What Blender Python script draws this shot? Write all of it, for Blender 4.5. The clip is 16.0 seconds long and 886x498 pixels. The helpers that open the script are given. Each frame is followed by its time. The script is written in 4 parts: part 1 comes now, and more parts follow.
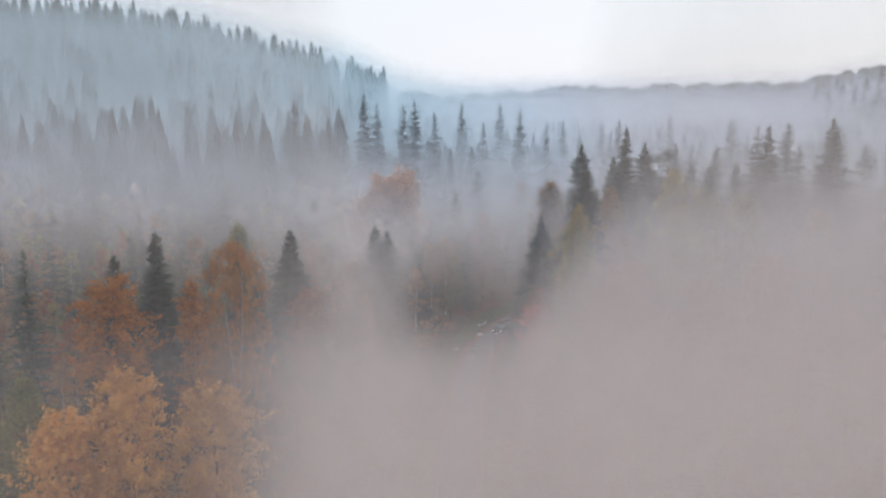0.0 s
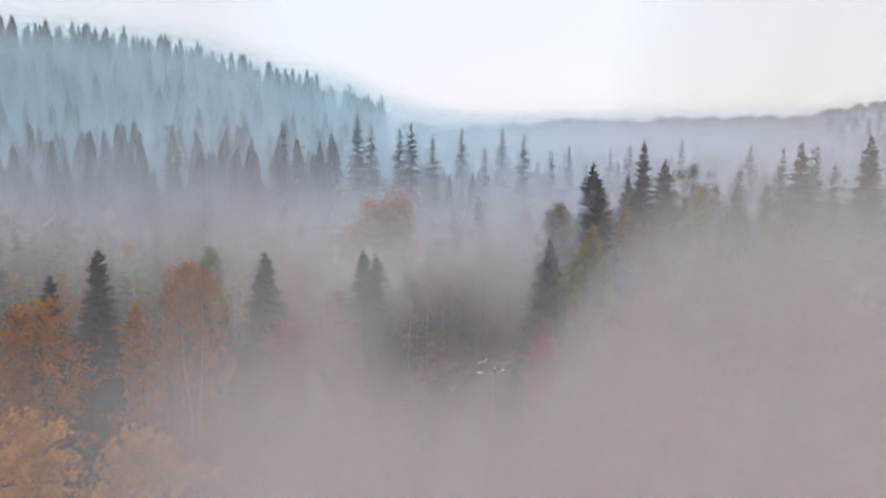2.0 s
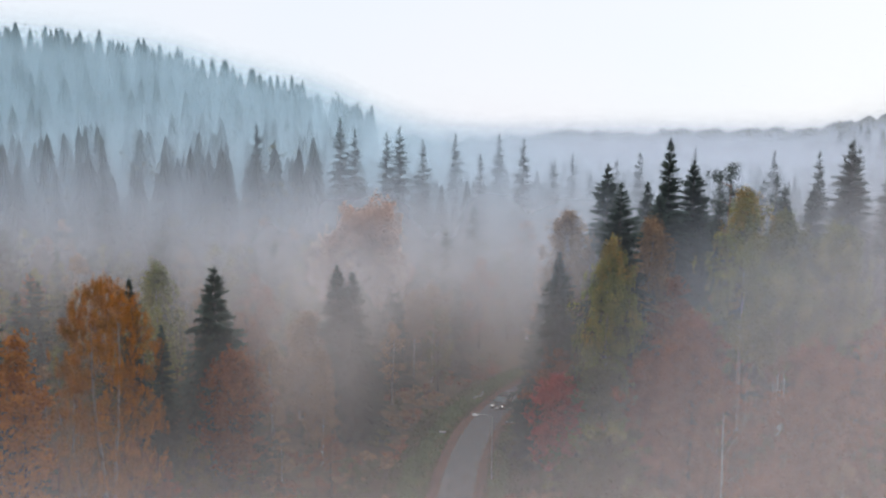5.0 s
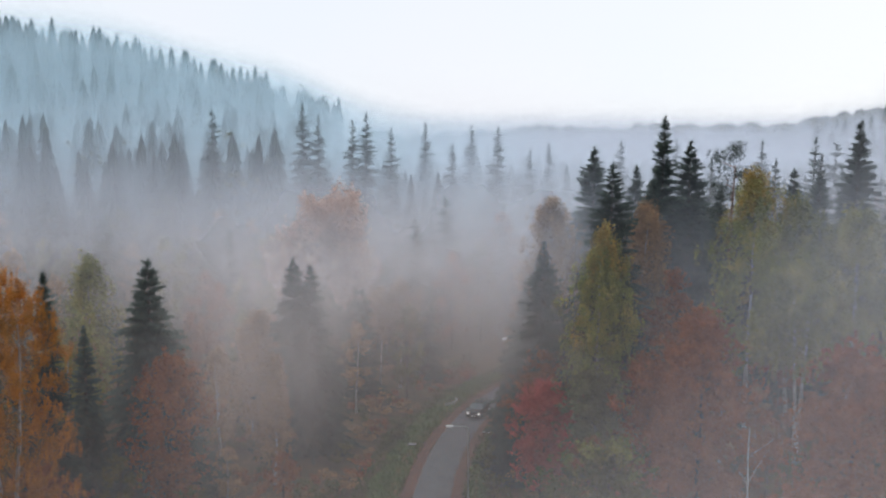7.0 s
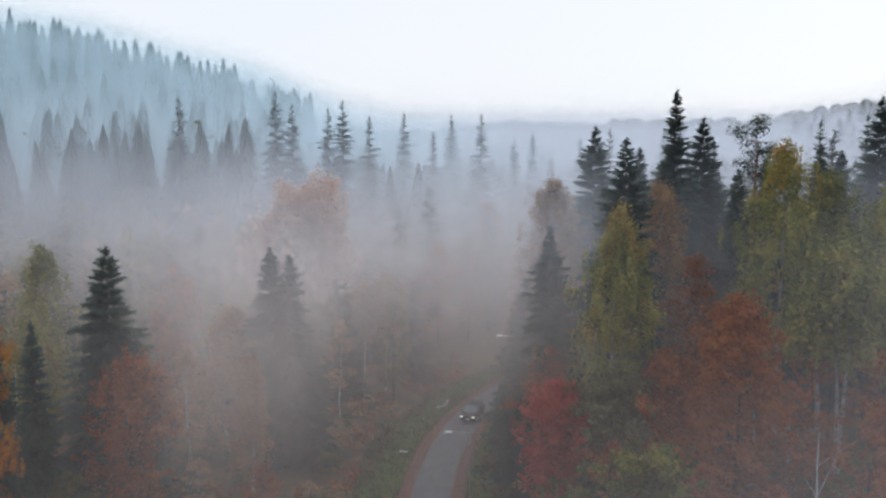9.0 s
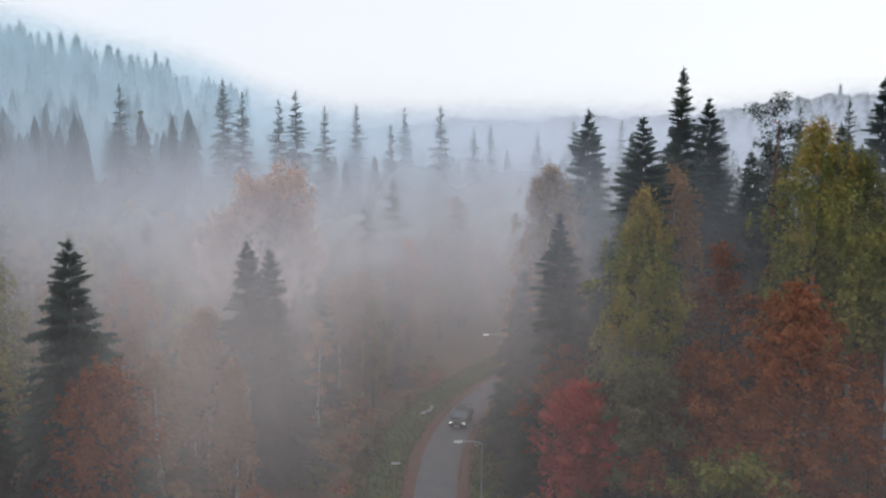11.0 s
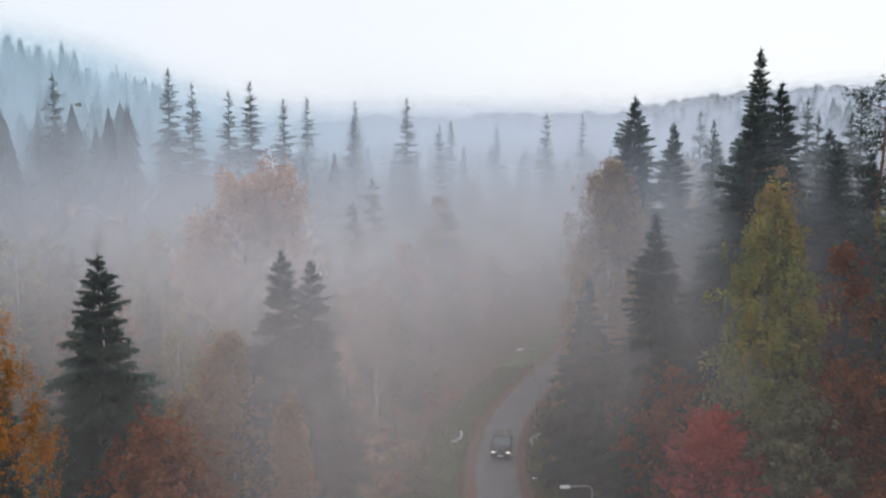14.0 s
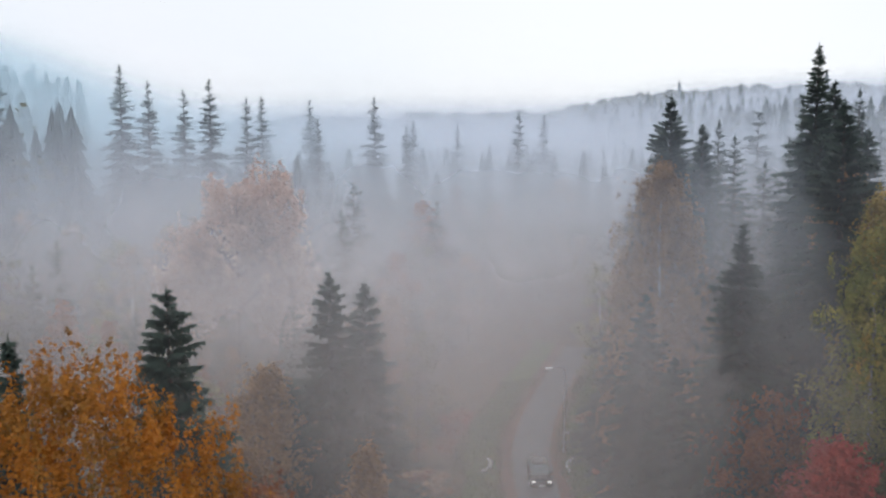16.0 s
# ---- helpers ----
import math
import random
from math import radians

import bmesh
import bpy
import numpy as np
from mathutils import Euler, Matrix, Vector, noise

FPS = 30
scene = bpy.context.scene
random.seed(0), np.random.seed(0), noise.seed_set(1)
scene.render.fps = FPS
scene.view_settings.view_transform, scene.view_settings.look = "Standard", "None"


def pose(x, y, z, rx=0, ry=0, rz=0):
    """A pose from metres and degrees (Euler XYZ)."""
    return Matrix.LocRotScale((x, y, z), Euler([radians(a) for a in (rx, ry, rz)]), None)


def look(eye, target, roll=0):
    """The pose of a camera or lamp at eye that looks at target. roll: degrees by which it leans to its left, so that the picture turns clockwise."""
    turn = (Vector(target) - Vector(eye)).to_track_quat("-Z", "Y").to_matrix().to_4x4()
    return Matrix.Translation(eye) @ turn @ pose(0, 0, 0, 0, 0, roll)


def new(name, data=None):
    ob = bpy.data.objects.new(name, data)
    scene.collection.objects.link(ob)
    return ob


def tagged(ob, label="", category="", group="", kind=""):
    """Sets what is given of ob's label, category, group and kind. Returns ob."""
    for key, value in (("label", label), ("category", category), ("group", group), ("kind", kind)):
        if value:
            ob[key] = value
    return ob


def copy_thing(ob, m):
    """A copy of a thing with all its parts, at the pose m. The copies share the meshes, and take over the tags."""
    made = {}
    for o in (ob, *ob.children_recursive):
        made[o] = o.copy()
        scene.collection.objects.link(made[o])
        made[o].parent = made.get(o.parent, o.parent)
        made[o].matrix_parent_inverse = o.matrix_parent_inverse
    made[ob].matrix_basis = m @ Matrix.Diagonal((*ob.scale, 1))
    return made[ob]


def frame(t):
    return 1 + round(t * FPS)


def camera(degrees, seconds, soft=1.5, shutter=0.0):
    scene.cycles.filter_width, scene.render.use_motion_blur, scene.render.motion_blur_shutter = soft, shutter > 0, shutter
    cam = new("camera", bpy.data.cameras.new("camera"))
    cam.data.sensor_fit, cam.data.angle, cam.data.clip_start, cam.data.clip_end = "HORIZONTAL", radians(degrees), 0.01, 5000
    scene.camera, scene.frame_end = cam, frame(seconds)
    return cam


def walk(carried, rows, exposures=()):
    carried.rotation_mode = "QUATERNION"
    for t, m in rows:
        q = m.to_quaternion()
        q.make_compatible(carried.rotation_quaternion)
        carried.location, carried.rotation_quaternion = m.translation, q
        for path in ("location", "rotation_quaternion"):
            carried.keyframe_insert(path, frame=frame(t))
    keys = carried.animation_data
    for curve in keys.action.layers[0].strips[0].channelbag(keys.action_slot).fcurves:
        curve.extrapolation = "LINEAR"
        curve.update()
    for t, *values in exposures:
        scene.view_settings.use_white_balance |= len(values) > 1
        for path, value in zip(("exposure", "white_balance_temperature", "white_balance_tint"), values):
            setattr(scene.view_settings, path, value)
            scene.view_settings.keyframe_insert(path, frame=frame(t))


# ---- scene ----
cam = camera(50.8, 16.0, soft=2.4)
METRES, EYE, TILT, LEAN, TURN = 96.0, 43.5, -10.8, 0.0, 0.0
ROWS = [
    (0.0, 0.0, 0.0, 0.0, 0.0, 0.0, -0.0),
    (0.5, 0.0008, 0.0378, -0.0039, -0.0, 0.54, -0.11),
    (1.0, 0.0027, 0.0769, -0.0078, 0.03, 1.13, -0.17),
    (1.5, 0.0043, 0.1179, -0.0123, 0.02, 1.76, -0.28),
    (2.0, 0.0063, 0.1597, -0.0176, 0.03, 2.45, -0.32),
    (2.5, 0.0086, 0.1996, -0.0206, 0.01, 3.06, -0.34),
    (3.0, 0.0114, 0.2378, -0.02, 0.03, 3.3, -0.35),
    (5.5, 0.0129, 0.4028, -0.0114, -0.63, 3.58, -0.5),
    (6.0, 0.014, 0.4346, -0.0124, -1.13, 3.6, -0.4),
    (6.5, 0.0145, 0.4645, -0.0133, -1.64, 3.6, -0.3),
    (7.0, 0.0139, 0.4922, -0.0148, -2.16, 3.58, -0.18),
    (7.5, 0.0117, 0.5174, -0.0169, -2.67, 3.6, -0.06),
    (8.0, 0.0082, 0.5414, -0.0189, -3.14, 3.63, 0.07),
    (8.5, 0.0027, 0.5641, -0.0207, -3.57, 3.64, 0.19),
    (9.0, -0.0053, 0.5862, -0.0225, -3.99, 3.65, 0.34),
    (11.5, -0.0765, 0.6918, -0.0245, -9.82, 3.64, 1.61),
    (12.0, -0.0944, 0.7146, -0.0229, -11.18, 3.58, 1.89),
    (12.5, -0.1127, 0.7383, -0.0202, -12.25, 3.55, 2.14),
    (13.0, -0.132, 0.7629, -0.0166, -13.25, 3.52, 2.32),
    (13.5, -0.1507, 0.7878, -0.0114, -13.86, 3.45, 2.51),
    (14.0, -0.1698, 0.8128, -0.0064, -14.84, 3.39, 2.73),
    (14.5, -0.1897, 0.8384, -0.001, -17.01, 3.25, 3.13),
    (15.0, -0.2101, 0.8646, 0.0046, -18.77, 3.12, 3.43),
    (15.5, -0.2305, 0.8911, 0.0103, -20.3, 3.04, 3.74),
    (16.0, -0.2467, 0.9122, 0.0159, -20.24, 3.02, 3.93),
]
walk(cam, [(t, pose(0, 0, EYE, TILT, LEAN, TURN) @ pose(METRES * x, METRES * y, METRES * z, 90 + pitch, roll, yaw)) for t, x, y, z, yaw, pitch, roll in ROWS],
     exposures=[(0.0, 0.0), (16.0, 0.0)])
scene.cycles.transparent_max_bounces = 64

# ---- world and sun: a bright overcast morning ----
SUN_ELEVATION, SUN_AZIMUTH = radians(24), radians(35)
world = bpy.data.worlds.new("overcast_sky")
scene.world = world
world.use_nodes = True
wn, wl = world.node_tree.nodes, world.node_tree.links
wn.clear()
w_out = wn.new("ShaderNodeOutputWorld")
w_sky = wn.new("ShaderNodeTexSky")
w_sky.sky_type, w_sky.sun_disc = "NISHITA", False
w_sky.sun_elevation, w_sky.sun_rotation = SUN_ELEVATION, SUN_AZIMUTH
w_sky.air_density, w_sky.dust_density, w_sky.ozone_density = 1.0, 1.0, 2.0
w_skybg = wn.new("ShaderNodeBackground")
w_skybg.inputs["Strength"].default_value = 0.006
w_cloud = wn.new("ShaderNodeBackground")
w_cloud.inputs["Strength"].default_value = 0.96
w_coord = wn.new("ShaderNodeTexCoord")
w_noise = wn.new("ShaderNodeTexNoise")
w_noise.inputs["Scale"].default_value, w_noise.inputs["Detail"].default_value = 1.6, 3.0
w_ramp = wn.new("ShaderNodeValToRGB")
w_ramp.color_ramp.elements[0].position, w_ramp.color_ramp.elements[0].color = 0.3, (0.83, 0.918, 1.0, 1)
w_ramp.color_ramp.elements[1].position, w_ramp.color_ramp.elements[1].color = 0.72, (0.925, 0.928, 1.0, 1)
w_add = wn.new("ShaderNodeAddShader")
wl.new(w_coord.outputs["Generated"], w_noise.inputs["Vector"])
wl.new(w_noise.outputs["Fac"], w_ramp.inputs["Fac"])
wl.new(w_ramp.outputs["Color"], w_cloud.inputs["Color"])
wl.new(w_sky.outputs["Color"], w_skybg.inputs["Color"])
wl.new(w_skybg.outputs[0], w_add.inputs[0])
wl.new(w_cloud.outputs[0], w_add.inputs[1])
wl.new(w_add.outputs[0], w_out.inputs["Surface"])

sun = new("sun", bpy.data.lights.new("sun", "SUN"))
sun.data.energy, sun.data.angle, sun.data.color = 0.5, radians(40), (1.0, 0.95, 0.88)
sun.matrix_world = look((0, 0, 200), (-math.sin(SUN_AZIMUTH) * 100, -math.cos(SUN_AZIMUTH) * 100, 200 - 100 * math.tan(SUN_ELEVATION)))


# ---- materials ----
def material(name):
    m = bpy.data.materials.new(name)
    m.use_nodes = True
    m.node_tree.nodes.clear()
    return m, m.node_tree.nodes, m.node_tree.links


def ramp_node(n, stops):
    r = n.new("ShaderNodeValToRGB")
    while len(r.color_ramp.elements) < len(stops):
        r.color_ramp.elements.new(0.5)
    for e, (p, c) in zip(r.color_ramp.elements, stops):
        e.position, e.color = p, (*c, 1)
    return r


def surface(name, stops, scale=1.0, detail=6.0, rough=0.85, bump=0.3, metal=0.0, fine=8.0):
    """A matt surface with colour varied at two scales and a fine relief."""
    m, n, l = material(name)
    out, b = n.new("ShaderNodeOutputMaterial"), n.new("ShaderNodeBsdfPrincipled")
    co = n.new("ShaderNodeTexCoord")
    a, f = n.new("ShaderNodeTexNoise"), n.new("ShaderNodeTexNoise")
    a.inputs["Scale"].default_value, a.inputs["Detail"].default_value = scale, detail
    f.inputs["Scale"].default_value, f.inputs["Detail"].default_value = scale * fine, 4.0
    mix = n.new("ShaderNodeMath")
    mix.operation = "MULTIPLY_ADD"
    mix.inputs[1].default_value = 0.4
    scl = n.new("ShaderNodeMath")
    scl.operation = "MULTIPLY"
    scl.inputs[1].default_value = 0.6
    r = ramp_node(n, stops)
    bp = n.new("ShaderNodeBump")
    bp.inputs["Strength"].default_value, bp.inputs["Distance"].default_value = bump, 0.05
    for t in (a, f):
        l.new(co.outputs["Object"], t.inputs["Vector"])
    l.new(a.outputs["Fac"], scl.inputs[0])
    l.new(f.outputs["Fac"], mix.inputs[0])
    l.new(scl.outputs[0], mix.inputs[2])
    l.new(mix.outputs[0], r.inputs["Fac"])
    l.new(r.outputs["Color"], b.inputs["Base Color"])
    l.new(f.outputs["Fac"], bp.inputs["Height"])
    l.new(bp.outputs[0], b.inputs["Normal"])
    b.inputs["Roughness"].default_value, b.inputs["Metallic"].default_value = rough, metal
    l.new(b.outputs[0], out.inputs["Surface"])
    return m


def foliage(name, stops, patch=0.25, glow=0.3):
    """Leaves or needles: every one its own tint, with larger patches, and light passing through."""
    m, n, l = material(name)
    out = n.new("ShaderNodeOutputMaterial")
    geo, co, info = n.new("ShaderNodeNewGeometry"), n.new("ShaderNodeTexCoord"), n.new("ShaderNodeObjectInfo")
    noise_t = n.new("ShaderNodeTexNoise")
    noise_t.inputs["Scale"].default_value, noise_t.inputs["Detail"].default_value = patch * 1.8, 4.0
    l.new(co.outputs["Object"], noise_t.inputs["Vector"])
    a = n.new("ShaderNodeMath")
    a.operation = "MULTIPLY_ADD"
    a.inputs[1].default_value = 0.16
    l.new(geo.outputs["Random Per Island"], a.inputs[0])
    b = n.new("ShaderNodeMath")
    b.operation = "MULTIPLY_ADD"
    b.inputs[1].default_value, b.inputs[2].default_value = 1.5, -0.34
    l.new(noise_t.outputs["Fac"], b.inputs[0])
    l.new(b.outputs[0], a.inputs[2])
    r = ramp_node(n, stops)
    l.new(a.outputs[0], r.inputs["Fac"])
    hue = n.new("ShaderNodeHueSaturation")
    v = n.new("ShaderNodeMath")
    v.operation = "MULTIPLY_ADD"
    v.inputs[1].default_value, v.inputs[2].default_value = 0.3, 0.85
    l.new(info.outputs["Random"], v.inputs[0])
    l.new(v.outputs[0], hue.inputs["Value"])
    l.new(r.outputs["Color"], hue.inputs["Color"])
    d, t, mx = n.new("ShaderNodeBsdfPrincipled"), n.new("ShaderNodeBsdfTranslucent"), n.new("ShaderNodeMixShader")
    d.inputs["Roughness"].default_value = 0.65
    d.inputs["Specular IOR Level"].default_value = 0.25
    l.new(hue.outputs["Color"], d.inputs["Base Color"])
    l.new(hue.outputs["Color"], t.inputs["Color"])
    mx.inputs["Fac"].default_value = glow
    l.new(d.outputs[0], mx.inputs[1])
    l.new(t.outputs[0], mx.inputs[2])
    l.new(mx.outputs[0], out.inputs["Surface"])
    return m


NEEDLES = foliage("spruce_needles", [(0.0, (0.020, 0.034, 0.028)), (0.5, (0.046, 0.070, 0.054)), (1.0, (0.092, 0.112, 0.072))], 0.3, 0.15)
PINE = foliage("pine_needles", [(0.0, (0.014, 0.024, 0.016)), (0.5, (0.032, 0.05, 0.03)), (1.0, (0.06, 0.085, 0.045))], 0.3, 0.1)
GOLD = foliage("gold_leaves", [(0.0, (0.11, 0.085, 0.016)), (0.35, (0.32, 0.145, 0.026)), (0.7, (0.53, 0.20, 0.028)), (1.0, (0.63, 0.28, 0.05))], 0.4)
ORANGE = foliage("orange_leaves", [(0.0, (0.10, 0.075, 0.015)), (0.35, (0.34, 0.125, 0.016)), (0.7, (0.50, 0.185, 0.025)), (1.0, (0.60, 0.25, 0.06))], 0.35)
AMBER = foliage("amber_leaves", [(0.0, (0.30, 0.15, 0.035)), (0.5, (0.66, 0.33, 0.085)), (1.0, (0.80, 0.46, 0.16))], 0.35)
OCHRE = foliage("ochre_leaves", [(0.0, (0.09, 0.08, 0.02)), (0.4, (0.27, 0.19, 0.045)), (0.75, (0.47, 0.295, 0.07)), (1.0, (0.62, 0.40, 0.11))], 0.25)
YELLOWGREEN = foliage("yellow_green_leaves", [(0.0, (0.07, 0.09, 0.024)), (0.45, (0.19, 0.195, 0.055)), (0.75, (0.36, 0.30, 0.08)), (1.0, (0.55, 0.42, 0.13))], 0.2)
RUST = foliage("rust_leaves", [(0.0, (0.10, 0.032, 0.014)), (0.5, (0.28, 0.095, 0.035)), (1.0, (0.43, 0.18, 0.07))], 0.35)
SALLOW = foliage("sallow_leaves", [(0.0, (0.09, 0.09, 0.045)), (0.5, (0.20, 0.185, 0.095)), (1.0, (0.31, 0.27, 0.14))], 0.4)
RED = foliage("red_leaves", [(0.0, (0.20, 0.035, 0.028)), (0.5, (0.42, 0.085, 0.065)), (1.0, (0.55, 0.16, 0.11))], 0.4)
OLIVE = foliage("olive_leaves", [(0.0, (0.05, 0.055, 0.02)), (0.5, (0.11, 0.11, 0.035)), (1.0, (0.20, 0.17, 0.05))], 0.4)
# peach leaves whose colour is paled to carry the mist in front
PEACH_MISTED = foliage("mist_paled_peach_leaves", [(0.0, (0.48, 0.32, 0.24)), (0.5, (0.70, 0.51, 0.41)), (1.0, (0.80, 0.64, 0.54))], 0.3)
TAN = foliage("tan_leaves", [(0.0, (0.16, 0.09, 0.045)), (0.5, (0.34, 0.195, 0.088)), (1.0, (0.47, 0.285, 0.132))], 0.3)
BARK = surface("grey_bark", [(0.2, (0.03, 0.025, 0.02)), (0.8, (0.11, 0.09, 0.075))], 4.0, 8.0, 0.95, 0.6)
PINEBARK = surface("pine_bark", [(0.2, (0.10, 0.045, 0.025)), (0.8, (0.30, 0.14, 0.075))], 3.0, 8.0, 0.95, 0.6)
BIRCHBARK = surface("birch_bark", [(0.34, (0.05, 0.045, 0.04)), (0.46, (0.30, 0.28, 0.26)), (0.8, (0.55, 0.53, 0.50))], 2.2, 6.0, 0.8, 0.3)
GROUND = surface("forest_floor", [(0.25, (0.035, 0.032, 0.018)), (0.5, (0.10, 0.07, 0.035)), (0.75, (0.19, 0.105, 0.05))], 0.25, 8.0, 0.95, 0.5, 0.0, 20.0)
ASPHALT = surface("wet_asphalt", [(0.3, (0.085, 0.082, 0.085)), (0.7, (0.15, 0.145, 0.148))], 0.6, 8.0, 0.62, 0.15, 0.0, 60.0)
LITTER = surface("leaf_litter", [(0.25, (0.07, 0.05, 0.04)), (0.5, (0.15, 0.085, 0.065)), (0.8, (0.24, 0.13, 0.09))], 1.2, 8.0, 0.95, 0.5, 0.0, 14.0)
GRASS = surface("verge_grass", [(0.3, (0.09, 0.07, 0.035)), (0.46, (0.085, 0.11, 0.033)), (0.75, (0.11, 0.18, 0.05))], 0.5, 8.0, 0.95, 0.5, 0.0, 16.0)
STEEL = surface("galvanised_steel", [(0.3, (0.32, 0.32, 0.31)), (0.7, (0.48, 0.48, 0.46))], 3.0, 4.0, 0.5, 0.05, 0.6)
LAMPWHITE = surface("pale_lamp_plastic", [(0.3, (0.68, 0.68, 0.65)), (0.7, (0.8, 0.8, 0.78))], 3.0, 4.0, 0.4, 0.03)
CONCRETE = surface("pale_concrete", [(0.3, (0.5, 0.49, 0.46)), (0.7, (0.7, 0.69, 0.66))], 2.0, 8.0, 0.85, 0.3)


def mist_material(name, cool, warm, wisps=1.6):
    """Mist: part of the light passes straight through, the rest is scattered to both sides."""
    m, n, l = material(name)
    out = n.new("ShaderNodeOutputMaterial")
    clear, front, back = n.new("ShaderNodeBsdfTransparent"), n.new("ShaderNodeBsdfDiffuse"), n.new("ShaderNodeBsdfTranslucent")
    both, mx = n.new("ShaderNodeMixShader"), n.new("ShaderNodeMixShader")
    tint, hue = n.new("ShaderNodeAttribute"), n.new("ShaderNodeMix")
    tint.attribute_name, hue.data_type = "warm_cast", "RGBA"
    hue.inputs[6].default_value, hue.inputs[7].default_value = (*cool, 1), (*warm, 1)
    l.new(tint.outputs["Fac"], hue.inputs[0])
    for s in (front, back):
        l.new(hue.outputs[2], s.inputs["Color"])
    att, co, nz = n.new("ShaderNodeAttribute"), n.new("ShaderNodeTexCoord"), n.new("ShaderNodeTexNoise")
    att.attribute_name = "thickness"
    nz.inputs["Scale"].default_value, nz.inputs["Detail"].default_value = 0.06, 4.0
    l.new(co.outputs["Object"], nz.inputs["Vector"])
    wisp, mul = n.new("ShaderNodeMath"), n.new("ShaderNodeMath")
    wisp.operation, mul.operation = "MULTIPLY_ADD", "MULTIPLY"
    wisp.inputs[1].default_value, wisp.inputs[2].default_value = wisps, 1 - 0.5 * wisps
    l.new(nz.outputs["Fac"], wisp.inputs[0])
    l.new(att.outputs["Fac"], mul.inputs[0])
    l.new(wisp.outputs[0], mul.inputs[1])
    l.new(mul.outputs[0], mx.inputs["Fac"])
    both.inputs["Fac"].default_value = 0.06
    l.new(front.outputs[0], both.inputs[1])
    l.new(back.outputs[0], both.inputs[2])
    l.new(clear.outputs[0], mx.inputs[1])
    l.new(both.outputs[0], mx.inputs[2])
    l.new(mx.outputs[0], out.inputs["Surface"])
    return m


# bluish cast of distance put into the haze colour, strongest in the west
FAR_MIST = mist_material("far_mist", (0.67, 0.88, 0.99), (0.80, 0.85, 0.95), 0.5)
# warm below and cool above: tint of the light, put into the mist's colour
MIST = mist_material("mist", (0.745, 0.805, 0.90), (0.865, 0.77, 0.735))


# ---- mesh helpers ----
def mesh_of(name, verts, faces, mat, smooth=False):
    """A mesh from arrays of corners and of equal-sided faces."""
    me = bpy.data.meshes.new(name)
    verts, faces = np.asarray(verts, dtype=np.float32), np.asarray(faces, dtype=np.int32)
    k = faces.shape[1]
    me.vertices.add(len(verts))
    me.vertices.foreach_set("co", verts.ravel())
    me.loops.add(faces.size)
    me.loops.foreach_set("vertex_index", faces.ravel())
    me.polygons.add(len(faces))
    me.polygons.foreach_set("loop_start", np.arange(0, faces.size, k, dtype=np.int32))
    me.polygons.foreach_set("use_smooth", np.full(len(faces), smooth))
    me.update(calc_edges=True)
    me.validate()
    me.materials.append(mat)
    return me


def child(name, me, parent, label=""):
    ob = new(name, me)
    ob.parent = parent
    return tagged(ob, label)


def part(name, bm, mat, parent, label="", smooth=False):
    me = bpy.data.meshes.new(name)
    bm.to_mesh(me)
    bm.free()
    me.materials.append(mat)
    if smooth:
        me.polygons.foreach_set("use_smooth", np.full(len(me.polygons), True))
    return child(name, me, parent, label)


def tube(points, radii, sides=7):
    """Corners and faces of a tapered tube along points."""
    points, verts, faces = np.asarray(points, float), [], []
    ang = np.arange(sides) * 2 * math.pi / sides
    for i, (p, r) in enumerate(zip(points, radii)):
        d = points[min(i + 1, len(points) - 1)] - points[max(i - 1, 0)]
        d = d / (np.linalg.norm(d) + 1e-9)
        u = np.cross(d, (0.31, 0.95, 0.05))
        u /= np.linalg.norm(u) + 1e-9
        v = np.cross(d, u)
        verts.append(p + r * (np.outer(np.cos(ang), u) + np.outer(np.sin(ang), v)))
        if i:
            a, b = (i - 1) * sides, i * sides
            faces += [(a + j, a + (j + 1) % sides, b + (j + 1) % sides, b + j) for j in range(sides)]
    return np.concatenate(verts), np.array(faces)


def smoothstep(a, b, x):
    t = np.clip((np.asarray(x, float) - a) / (b - a), 0, 1)
    return t * t * (3 - 2 * t)


# ---- the plan: road line and lie of the land ----
ROAD_Y = np.array([-60.0, 0, 60, 95, 110, 124.4, 131, 138.5, 144, 147, 155, 162.5, 167, 172.5, 180, 188, 198, 215, 240])
ROAD_X = np.array([-6.0, -3, 0, 1.4, 2.2, 3.2, 3.9, 5.2, 6.3, 7.2, 10.0, 13.6, 16.4, 20.0, 25.5, 31.5, 40, 56, 82])


def road_x(y):
    return np.interp(y, ROAD_Y, ROAD_X)


def crest(x):
    """Rise of the western hill's skyline above the valley."""
    return np.interp(-np.asarray(x, float), [-10, 5, 22, 39, 52, 65, 89, 106, 145, 230], [0, 3.5, 9.5, 17.5, 22, 24, 30.5, 36, 40.5, 46])


